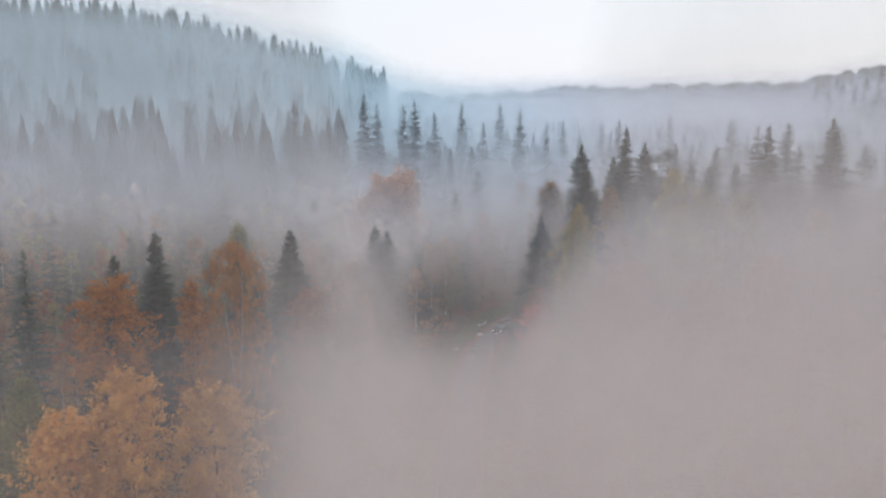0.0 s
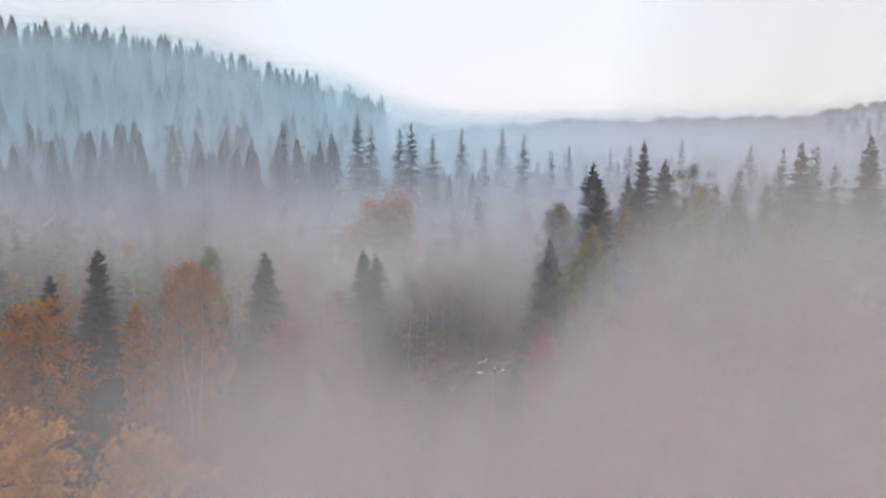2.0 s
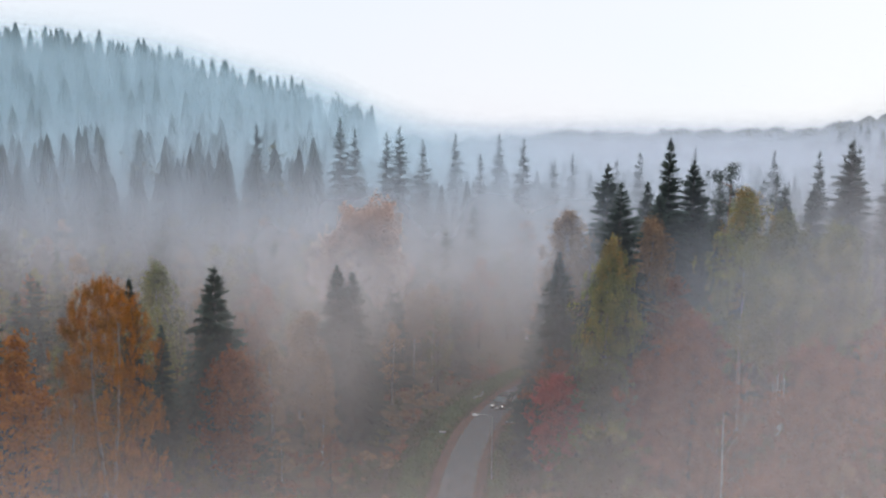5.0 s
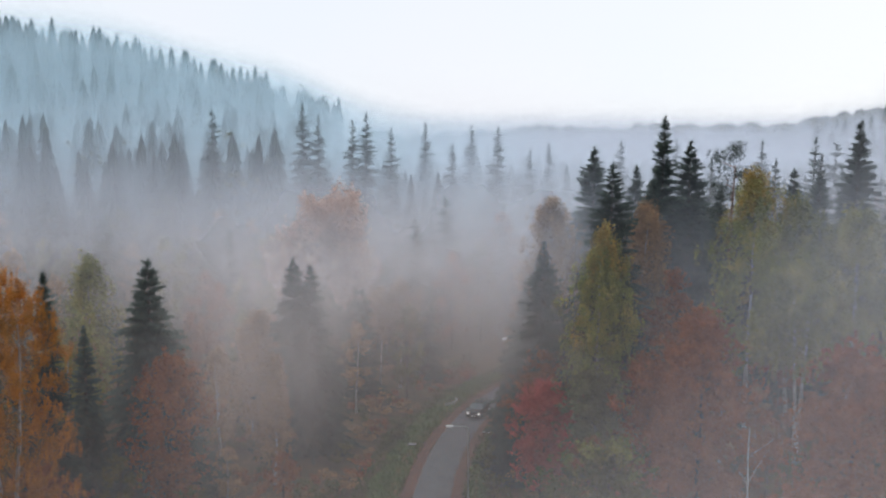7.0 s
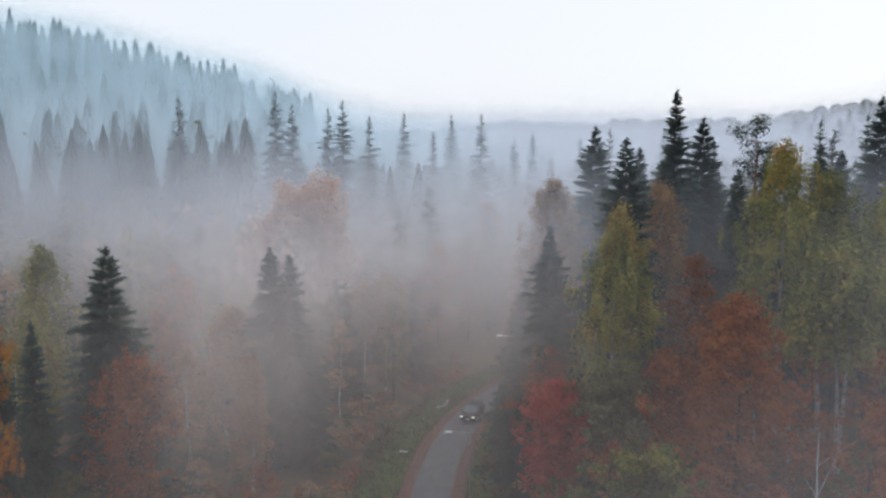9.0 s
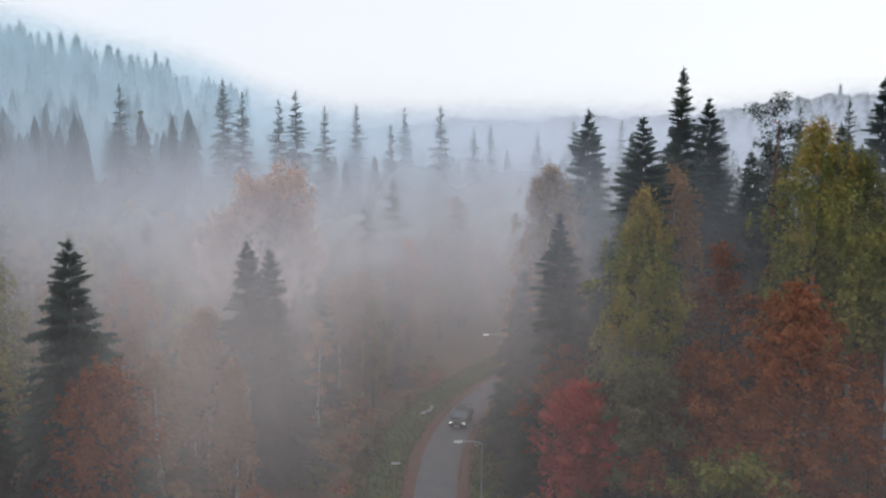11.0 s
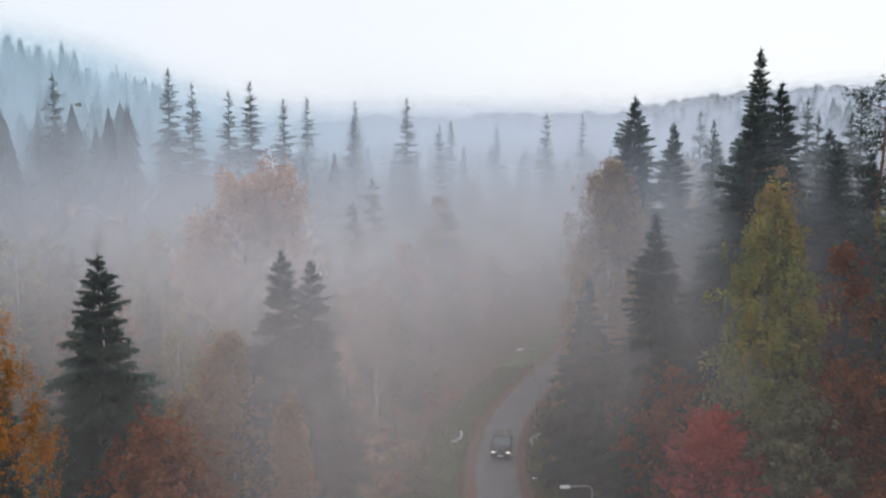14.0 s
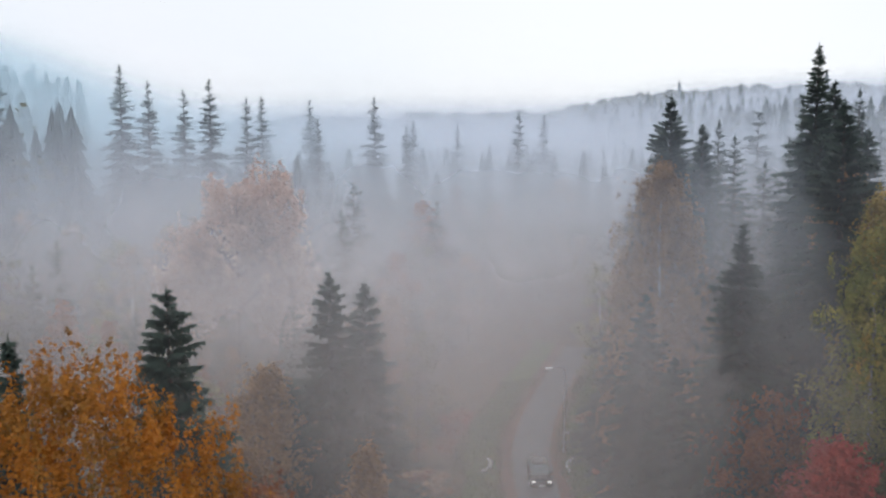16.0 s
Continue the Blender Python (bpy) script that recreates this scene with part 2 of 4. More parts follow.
def ground_z(x, y):
    """Height of the ground: a flat valley floor, a bank beyond the road, and wooded hills."""
    x, y = np.asarray(x, float), np.asarray(y, float)
    d = x - road_x(y)
    near = 1 - smoothstep(160, 215, y)
    bank = 7.5 * smoothstep(4, 42, d) * near
    rise = 9.5 * smoothstep(185, 240, y) - 6 * smoothstep(540, 760, y)
    hill = crest(x) * (0.12 * smoothstep(225, 280, y) + 0.88 * smoothstep(268, 392, y)) * (1 - smoothstep(430, 800, y))
    east = 9 * smoothstep(120, 230, x) * smoothstep(170, 330, y) * (1 - smoothstep(600, 900, y))
    ridge = np.interp(x, [-20, 15, 45, 92, 146, 176, 220, 268, 364], [0, 6, 9.5, 11, 11.5, 7, 12, 16, 19]) * smoothstep(395, 470, y) * (1 - smoothstep(530, 760, y))
    rough = 0.5 * np.sin(x * 0.11 + 1.3) * np.cos(y * 0.083) * smoothstep(5, 14, np.abs(d))
    away = 0.06 * np.maximum(y - 540, 0) + 0.05 * np.maximum(np.abs(x) - 400, 0)
    return bank + rise + hill + east + ridge + rough - away


gx = np.concatenate([[-4500, -2500, -1200, -600, -350], np.arange(-240, -40, 6), np.arange(-40, 60, 2.5), np.arange(60, 380, 8), [420, 600, 1200, 2500, 4500]])
gy = np.concatenate([[-4500, -2000, -800, -300, -120], np.arange(-60, 80, 7), np.arange(80, 200, 2.5), np.arange(200, 560, 7), [620, 700, 800, 1000, 2000, 4500]])
GX, GY = np.meshgrid(gx, gy)
gv = np.stack([GX, GY, ground_z(GX, GY)], -1).reshape(-1, 3)
nx, ny = len(gx), len(gy)
ii = (np.arange(ny - 1)[:, None] * nx + np.arange(nx - 1)[None]).ravel()
gf = np.stack([ii, ii + 1, ii + nx + 1, ii + nx], -1)
tagged(new("ground", mesh_of("ground", gv, gf, GROUND, True)), "brown forest floor of fallen leaves and moss", "ground", kind="structure")


def strip(name, mat, off_a, off_b, lift, thick, wobble=0.0, y0=-55, y1=194):
    """A band along the road between two offsets from its middle line, with a thickness."""
    ys = np.arange(y0, y1, 1.5)
    cx = np.convolve(np.pad(road_x(ys), 4, mode="edge"), np.ones(9) / 9, mode="valid")
    cx[:4], cx[-4:] = road_x(ys[:4]), road_x(ys[-4:])
    tx, ty = np.gradient(cx), np.gradient(ys)
    ln = np.hypot(tx, ty)
    nxv, nyv = ty / ln, -tx / ln
    rows = []
    n = 7
    for i in range(n + 1):
        o = off_a + (off_b - off_a) * i / n
        w = wobble * (np.sin(ys * 0.9 + off_a) + np.sin(ys * 0.37 + 2 * off_b)) * (0.5 if i in (0, n) else 0)
        px, py = cx + nxv * (o + w), ys + nyv * (o + w)
        z = np.maximum(ground_z(px, py), 0 if abs(o) < 4 else -9) + (lift if 0 < i < n else lift - thick)
        rows.append(np.stack([px, py, z], -1))
    v = np.concatenate(rows)
    m = len(ys)
    k = (np.arange(n)[:, None] * m + np.arange(m - 1)[None]).ravel()
    return new(name, mesh_of(name, v, np.stack([k, k + m, k + m + 1, k + 1], -1), mat, True))


tagged(strip("road", ASPHALT, -1.75, 1.75, 0.07, 0.05), "narrow grey asphalt road curving through the wood", "road", kind="structure")
tagged(strip("shoulder", LITTER, -3.0, -1.72, 0.045, 0.06, 0.3), "road shoulder strewn with reddish fallen leaves", "shoulder", kind="structure")
tagged(strip("shoulder", LITTER, 1.72, 3.0, 0.045, 0.06, 0.3), "road shoulder strewn with reddish fallen leaves", "shoulder", kind="structure")
tagged(strip("verge", GRASS, -6.2, -2.8, 0.03, 0.06, 0.8), "green grass verge beside the road", "verge", kind="structure")
tagged(strip("verge", GRASS, 2.8, 5.2, 0.03, 0.06, 0.8), "green grass verge beside the road", "verge", kind="structure")


# ---- trees ----
def spruce_tris(h, r, seed, whorls, arms, detail, bare=0.05, ragged=0.25, taper=0.66):
    """Triangles of a spruce's boughs: whorls of drooping fronds with side twigs and hanging shoots."""
    rng = np.random.default_rng(seed)
    tris = []
    gap = h / whorls
    for k in range(whorls):
        f = (k + 0.5) / whorls
        z = h * (bare + (0.985 - bare) * f)
        reach = r * (1 - f) ** taper * (0.9 + 0.1 * math.sin(f * 23 + seed)) + 0.12
        turn = rng.uniform(0, 6.28)
        m = max(4, int(arms * (0.55 + 0.45 * (1 - f))))
        for a in range(m):
            if rng.random() < ragged * 0.3:
                continue
            t = turn + 6.283 * (a + rng.uniform(-0.25, 0.25)) / m
            ln = reach * rng.uniform(1 - ragged * 1.2, 1 + ragged * 0.5)
            d = np.array([math.cos(t), math.sin(t), 0])
            s = np.array([-d[1], d[0], 0])
            lift, droop = rng.uniform(0.0, 0.15) + 0.5 * f ** 3, rng.uniform(0.35, 0.6) * (1 - 0.75 * f)
            o = np.array([0, 0, z + rng.uniform(-1.3, 1.3) * gap * (1 - 0.6 * f ** 4)])
            qs = np.linspace(0.2, 0.92, detail)
            ps = o + np.outer(qs * ln, d)
            ps[:, 2] += ln * (lift * qs - droop * qs * qs)
            half = ln * 0.5 / detail + 0.05
            for q, p in zip(qs, ps):
                for side in (-1, 1):
                    w = ln * 0.36 * (1.1 - q) * rng.uniform(0.6, 1.25) + 0.14
                    tip = p + s * side * w + d * w * rng.uniform(0.3, 0.8) + np.array([0, 0, -w * rng.uniform(0.3, 0.9)])
                    tris.append((p - d * half * 1.2, p + d * half, tip))
                hang = rng.uniform(0.25, 0.6) * (1.1 - 0.5 * q) * min(1.0, 0.35 + 0.3 * ln)
                tris.append((p - d * half * 1.3, p + d * half * 1.3, p + np.array([0, 0, -hang]) + s * rng.uniform(-0.15, 0.15) + d * rng.uniform(-0.2, 0.3) * half))
            e = ps[-1]
            tris.append((e - s * 0.05 * ln - d * 0.1 * ln, e + s * 0.05 * ln - d * 0.1 * ln, e + d * 0.14 * ln + np.array([0, 0, -0.05 * ln])))
    top = np.array([0, 0, h])
    for a in range(5):
        t = a * 1.257
        tris.append((top, np.array([0.16 * math.cos(t), 0.16 * math.sin(t), h * 0.955]), np.array([0.16 * math.cos(t + 1.2), 0.16 * math.sin(t + 1.2), h * 0.955])))
    return np.array(tris, dtype=np.float32).reshape(-1, 3)


def spruce_mesh(h, r, seed, whorls, arms, detail, ragged=0.25, taper=0.66):
    v = spruce_tris(h, r, seed, whorls, arms, detail, 0.05, ragged, taper)
    return mesh_of("crown", v, np.arange(len(v)).reshape(-1, 3), NEEDLES)


def trunk_mesh(h, r0, mat, seed, lean=0.0, sides=7, crook=0.4):
    rng = np.random.default_rng(seed)
    q = np.linspace(0, 1, 9)
    wob = np.cumsum(rng.normal(0, 0.012 * h, (9, 2)), 0) * crook
    wob -= wob[0]
    p = np.stack([wob[:, 0] + lean * h * q, wob[:, 1], q * h - 0.3], -1)
    v, f = tube(p, r0 * (1.25 - 0.25 * np.minimum(q * 8, 1)) * (1 - 0.9 * q) + 0.02, sides)
    return mesh_of("trunk", v, f, mat, True), p


NAMED = []


def spruce(x, y, top, width=0.19, seed=0, dense=True, label="dark green spruce with drooping boughs", group="", taper=0.8):
    z = float(ground_z(x, y))
    h = top - z
    NAMED.append((x, y))
    tree = tagged(new("spruce_tree"), label, "tree", group)
    tree.location = (x, y, z)
    child("trunk", trunk_mesh(h * 0.95, 0.012 * h + 0.05, BARK, seed, crook=0.0)[0], tree)
    if dense:
        me = spruce_mesh(h, h * width * 1.1, seed, int(h * 2.8), 13, 8, 0.36, taper)
    else:
        me = spruce_mesh(h, h * width, seed, int(h * 1.9), 8, 3, 0.36, taper)
    child("crown", me, tree)
    return tree


def leaf_verts(centres, spread, per, size, seed, flat=0.7):
    """Leaves as small blades scattered round cluster centres, mostly turned outwards and to the sky."""
    rng = np.random.default_rng(seed)
    c = np.repeat(centres, per, 0)
    sp = np.repeat(np.broadcast_to(spread, (len(centres),)), per)[:, None]
    off = rng.normal(0, 1, c.shape)
    off *= np.minimum(1, 1.7 / (np.linalg.norm(off, axis=1)[:, None] + 1e-6))
    p = c + off * sp * np.array([1, 1, flat])
    n = len(p)
    nrm = 0.55 * off + np.array([0, 0, 0.6]) + 0.55 * rng.normal(0, 1, (n, 3))
    u = np.cross(nrm, rng.normal(0, 1, (n, 3)))
    u /= np.linalg.norm(u, axis=1)[:, None] + 1e-9
    w = np.cross(nrm, u)
    w /= np.linalg.norm(w, axis=1)[:, None] + 1e-9
    s = size * rng.uniform(0.6, 1.4, (n, 1))
    return np.stack([p - u * s * 0.6, p + w * s * 0.42, p + u * s * 0.6, p - w * s * 0.42], 1).reshape(-1, 3)


def plume_verts(centres, per, size, seed, style, length, wide):
    """Leaves along bundles of twigs that start at the centres: hanging, spraying outwards or upright."""
    rng = np.random.default_rng(seed)
    n, k = len(centres), 5
    rad = centres * np.array([1, 1, 0])
    rad = rad / (np.linalg.norm(rad, axis=1)[:, None] + 0.3)
    side, up = {"hang": (0.14, -1.0), "spray": (0.8, 0.42), "upright": (0.1, 1.0)}[style]
    way = (rad * side + np.array([0, 0, up]))[:, None] + rng.normal(0, 0.1 if style != "spray" else 0.3, (n, k, 3))
    base = centres[:, None] + rng.normal(0, wide, (n, k, 3)) * np.array([1, 1, 0.7])
    reach = np.broadcast_to(length, (n,))[:, None] * rng.uniform(0.5, 1.3, (n, k))
    row, twig, u = np.repeat(np.arange(n), per), rng.integers(0, k, n * per), rng.uniform(0, 1, (n * per, 1)) ** 0.85
    fuzz = rng.normal(0, 1, (n * per, 3))
    p = base[row, twig] + way[row, twig] * reach[row, twig][:, None] * u + fuzz * (0.55 * wide) * (1.1 - 0.75 * u)
    nrm = 0.6 * rad[row] + 0.35 * fuzz + np.array([0, 0, 0.5]) + 0.5 * rng.normal(0, 1, p.shape)
    a = np.cross(nrm, rng.normal(0, 1, p.shape))
    a /= np.linalg.norm(a, axis=1)[:, None] + 1e-9
    b = np.cross(nrm, a)
    b /= np.linalg.norm(b, axis=1)[:, None] + 1e-9
    s = size * rng.uniform(0.6, 1.4, (len(p), 1))
    return np.stack([p - a * s * 0.6, p + b * s * 0.42, p + a * s * 0.6, p - b * s * 0.42], 1).reshape(-1, 3)


def leaf_mesh(centres, spread, per, size, seed, mat, flat=0.7):
    v = leaf_verts(centres, spread, per, size, seed, flat)
    return mesh_of("crown", v, np.arange(len(v)).reshape(-1, 4), mat)


def crown_points(h, r, low, n, seed, shape, lobed=1.0):
    """Cluster centres that fill a crown of the given outline, denser towards its skin."""
    rng = np.random.default_rng(seed)
    lobes = rng.normal(0, 1, (7, 3))
    out = []
    while len(out) < n:
        f = rng.uniform(0, 1)
        if shape == "birch":
            prof = math.sin(math.pi * min(1, (f * 0.92 + 0.08)) ** 0.8) ** 0.7
        elif shape == "cone":
            prof = (1 - f) ** 0.7 * min(1, f * 6 + 0.3)
        elif shape == "egg":
            prof = min(1, (f + 0.25) / 0.45) * (1 - f ** 1.8) ** 0.6
        elif shape == "dome":
            prof = min(1, (f + 0.3) / 0.5) * math.sqrt(1 - f ** 6)
        elif shape == "clump":
            cx, cz, cr = ((0.42, 0.58, 0.42), (-0.1, 0.5, 0.46), (-0.62, 0.33, 0.36), (0.55, 0.3, 0.4))[int(rng.integers(4))]
            w = rng.normal(0, 1, 3)
            w *= rng.uniform(0.3, 1) ** 0.4 / np.linalg.norm(w)
            out.append((r * (cx + cr * w[0]), r * cr * w[1], low + (h - low) * (cz + 0.8 * cr * w[2])))
            continue
        else:
            prof = math.sqrt(max(0.02, 1 - (2 * f - 1) ** 2)) if f > 0.45 else 0.55 + f
        t = rng.uniform(0, 6.283)
        bump = 1 + lobed * (0.16 * math.sin(3 * t + 9 * f + lobes[0, 0]) + 0.13 * math.sin(5 * t - 14 * f + lobes[1, 0]) + 0.10 * math.sin(8 * t + 23 * f + lobes[2, 0]))
        q = rng.uniform(0.15, 1) ** 0.45 * prof * r * bump
        out.append((q * math.cos(t), q * math.sin(t), low + (h - low) * f + rng.normal(0, 0.2)))
    return np.array(out)


def broadleaf(kind, x, y, top, r, mat, seed=0, low=0.35, shape="birch", bark=None, n=150, per=55, size=0.24, spread=0.55, label="", stems=1, limbs=5, group="", lean=0.0, core_leaf=0.3, lobed=1.5, shoots=0, style="spray", twig=0.8, tip=None):
    z = float(ground_z(x, y))
    h = top - z
    NAMED.append((x, y))
    rng = np.random.default_rng(seed + 500)
    tree = tagged(new(kind), label, "tree", group)
    tree.location = (x, y, z)
    bark = bark or BIRCHBARK
    for s in range(stems):
        me, path = trunk_mesh(h * 0.9, 0.0075 * h + 0.04, bark, seed + s, lean + (0 if stems == 1 else (s - 0.5) * 0.09))
        child("trunk", me, tree)
    for i in range(limbs):
        f = low + (0.85 - low) * (i + rng.uniform(0, 0.6)) / max(1, limbs)
        k = min(7, int(f / 0.93 * 8))
        o = path[k]
        t = rng.uniform(0, 6.283)
        ln = r * rng.uniform(0.65, 0.95)
        q = np.linspace(0, 1, 5)
        pts = np.stack([o[0] + math.cos(t) * ln * q, o[1] + math.sin(t) * ln * q, o[2] + ln * (0.9 * q - 0.35 * q * q)], -1)
        v, fc = tube(pts, (0.003 * h + 0.012) * (1 - 0.85 * q), 5)
        child("limb", mesh_of("limb", v, fc, BARK, True), tree)
    tops = crown_points(h, r, h * low, n, seed, shape, lobed)
    extra = crown_points(h, r, h * (low + 0.4), shoots, seed + 7, shape, lobed) if shoots else tops[:0]
    lens = np.concatenate([np.full(len(tops), twig), np.full(len(extra), twig * 1.4)])
    tops = np.concatenate([tops, extra.reshape(-1, 3)])
    v = [plume_verts(tops, per, size, seed + 9, style, lens, spread * 0.6)]
    core = crown_points(h * 0.95, r * 0.62, h * (low + 0.04), int(110 + 8 * r * r), seed + 3, shape)
    v.append(leaf_verts(core, 0.45, int(9 * (0.3 / core_leaf) ** 1.4), core_leaf, seed + 4))
    quads = np.concatenate(v)
    me = mesh_of("crown", quads, np.arange(len(quads)).reshape(-1, 4), mat)
    if tip:
        me.materials.append(tip)
        high = (tops[:, 2] / h - low) / (1 - low)
        ripe = rng.uniform(0, 1, len(tops)) < 0.05 + 0.65 * smoothstep(0.66, 0.95, high)
        slot = np.zeros(len(quads) // 4, np.int32)
        slot[:len(tops) * per] = np.repeat(ripe, per)
        me.polygons.foreach_set("material_index", slot)
    child("crown", me, tree)
    return tree


def pine(x, y, top, seed=0):
    z = float(ground_z(x, y))
    h = top - z
    rng = np.random.default_rng(seed)
    tree = tagged(new("pine_tree"), "tall pine with reddish bark and sparse needle tufts", "tree")
    tree.location = (x, y, z)
    me, path = trunk_mesh(h * 0.97, 0.013 * h, PINEBARK, seed)
    child("trunk", me, tree)
    tufts = []
    for i in range(15):
        f = 0.45 + 0.53 * i / 14
        t, ln = i * 2.4, (1.25 - f) * 4.2 * rng.uniform(0.6, 1.1)
        o = np.array([path[min(8, int(f * 8))][0], path[min(8, int(f * 8))][1], h * f * 0.97])
        q = np.linspace(0, 1, 5)
        pts = np.stack([o[0] + math.cos(t) * ln * q, o[1] + math.sin(t) * ln * q, o[2] + ln * 0.35 * q], -1)
        v, fc = tube(pts, 0.07 * (1 - 0.8 * q), 5)
        child("limb", mesh_of("limb", v, fc, PINEBARK, True), tree)
        tufts += [pts[3] + rng.normal(0, 0.3, 3), pts[4] + rng.normal(0, 0.3, 3), pts[4] + rng.normal(0, 0.5, 3)]
    tufts += [np.array([path[8][0], path[8][1], h]) + rng.normal(0, 0.4, 3) for _ in range(4)]
    child("crown", leaf_mesh(np.array(tufts), 0.55, 120, 0.17, seed, PINE, 0.7), tree)
    return tree


# -- the wood on the bank beyond the road
spruce(28.0, 143.3, 35.4, 0.225, 11, taper=0.95, label="tall narrow dark spruce rising above the wood")
spruce(31.4, 145.1, 32.8, 0.235, 12)
spruce(23.0, 155.0, 32.0, 0.24, 13)
spruce(20.3, 132.3, 30.8, 0.24, 14)
spruce(29.0, 158.7, 29.6, 0.2, 15)
spruce(52.2, 150.2, 35.2, 0.2, 16)
spruce(61.3, 182.4, 33.3, 0.16, 17, False)
spruce(65.2, 177.0, 34.1, 0.16, 18, False)
spruce(66.0, 158.7, 36.3, 0.2, 19)
spruce(43.8, 176.0, 30.3, 0.17, 20, False)
spruce(14.3, 134.0, 23.1, 0.24, 21, label="slender dark spruce at the edge of the road")
spruce(38.6, 135.2, 30.3, 0.2, 22)
spruce(25.5, 139.0, 27.5, 0.2, 23)
spruce(35.5, 139.0, 27.0, 0.2, 24)
spruce(26.5, 141.0, 29.0, 0.22, 25)
spruce(33.5, 148.0, 28.5, 0.22, 26)
spruce(12.9, 139.0, 13.5, 0.27, 27)
spruce(13.8, 144.0, 17.0, 0.25, 28)
spruce(16.6, 151.5, 15.0, 0.25, 29)
spruce(11.4, 131.5, 9.0, 0.3, 30)
for i, (x, y, top) in enumerate([(32.9, 139.5, 27.9), (40, 150, 29), (46, 146, 29.5), (47, 161, 30.5), (55, 166, 31), (41, 141, 28), (58, 152, 32), (36, 163, 28.5), (72, 170, 34)]):
    spruce(x, y, top, 0.22, 130 + i, i < 3, "dark spruce deep in the wood")
pine(31.6, 134.0, 31.4, 31)
broadleaf("birch_tree", 18.6, 127.2, 25.2, 3.6, YELLOWGREEN, 41, 0.34, "egg", n=300, per=80, size=0.16, spread=0.42, label="birch with drooping yellow-green leaves beside the road", style="hang", twig=1.5, tip=OCHRE)
broadleaf("birch_tree", 31.8, 126.8, 30.4, 4.6, YELLOWGREEN, 42, 0.3, "egg", n=300, per=85, size=0.15, spread=0.5, label="large birch with golden and olive leaves", style="hang", twig=1.5, tip=OCHRE)
broadleaf("birch_tree", 36.0, 128.0, 28.0, 4.4, YELLOWGREEN, 43, 0.35, "egg", n=260, per=80, size=0.155, spread=0.5, label="large birch with greenish-yellow leaves", style="hang", twig=1.5)
broadleaf("birch_tree", 41.0, 126.5, 27.4, 4.6, YELLOWGREEN, 44, 0.35, "egg", n=260, per=80, size=0.155, spread=0.5, label="large birch with greenish-yellow leaves", style="hang", twig=1.5)
broadleaf("birch_tree", 33.0, 118.5, 24.0, 3.8, YELLOWGREEN, 45, 0.5, "birch", n=170, per=50, stems=2, label="twin-stemmed white birch with thin yellow-green crown", style="hang", twig=1.5)
broadleaf("birch_tree", 17.0, 147.0, 26.6, 4.9, TAN, 46, 0.12, "egg", n=460, per=90, size=0.15, label="birch with thin brownish leaves at the road bend", style="hang", twig=1.5)
broadleaf("birch_tree", 24.8, 136.5, 26.8, 3.6, TAN, 47, 0.2, "egg", n=300, per=70, size=0.16, label="slim birch with thin brownish leaves", style="hang", twig=1.5)
broadleaf("rowan_tree", 13.1, 123.9, 11.7, 2.7, RED, 48, 0.22, "round", BARK, n=190, per=80, size=0.15, spread=0.42, label="small rowan with bright red leaves beside the road")
broadleaf("rowan_tree", 14.3, 131.0, 12.3, 3.0, RUST, 49, 0.15, "round", BARK, n=150, per=50, size=0.2, label="small rowan with brownish-red leaves")
broadleaf("willow_tree", 17.0, 122.0, 13.3, 2.7, SALLOW, 50, 0.22, "round", BARK, n=140, per=55, size=0.2, label="small willow with grey-green leaves")
broadleaf("rowan_tree", 22.4, 124.4, 13.6, 3.3, RUST, 51, 0.15, "round", BARK, n=170, per=50, size=0.2, label="spreading rowan with reddish-brown leaves")
broadleaf("maple_tree", 13.8, 101.4, 14.0, 3.2, OLIVE, 52, 0.2, "round", BARK, n=220, per=80, size=0.15, label="low maple with yellow-green leaves", tip=YELLOWGREEN)
broadleaf("aspen_tree", 23.3, 113.5, 19.6, 5.0, RUST, 53, 0.15, "birch", BARK, n=380, per=75, size=0.17, spread=0.5, label="broad aspen with orange-brown leaves")
broadleaf("aspen_tree", 29.0, 101.5, 20.4, 3.6, RUST, 54, 0.15, "birch", BARK, n=220, per=50, size=0.22, label="aspen with orange-brown leaves")
broadleaf("aspen_tree", 39.5, 110.0, 20.9, 4.0, RUST, 55, 0.2, "birch", BARK, n=200, per=50, label="aspen with orange-brown leaves")

def bare_tree(x, y, top, seed, label):
    z = float(ground_z(x, y))
    h = top - z
    rg = np.random.default_rng(seed)
    tree = tagged(new("bare_tree"), label, "tree")
    tree.location = (x, y, z)
    NAMED.append((x, y))
    me, path = trunk_mesh(h, 0.006 * h + 0.02, BIRCHBARK, seed)
    child("trunk", me, tree)
    for i in range(9):
        k = 3 + i // 2
        t, ln, q = i * 2.2 + rg.uniform(0, 1), rg.uniform(1.4, 2.6), np.linspace(0, 1, 6)
        wob = np.cumsum(rg.normal(0, 0.1, (6, 3)), 0)
        pts = np.stack([path[k][0] + math.cos(t) * ln * q, path[k][1] + math.sin(t) * ln * q, path[k][2] + ln * 0.8 * q], -1) + wob * q[:, None]
        v, f = tube(pts, 0.028 * (1 - 0.85 * q), 5)
        child("limb", mesh_of("limb", v, f, BIRCHBARK, True), tree)
    return tree


bare_tree(21.5, 98.3, 16.4, 91, "leafless birch with pale crooked branches")
broadleaf("willow_tree", 24.5, 97.5, 11.5, 3.2, RUST, 92, 0.15, "round", BARK, n=150, per=55, size=0.2, label="low willow with rust-brown leaves")

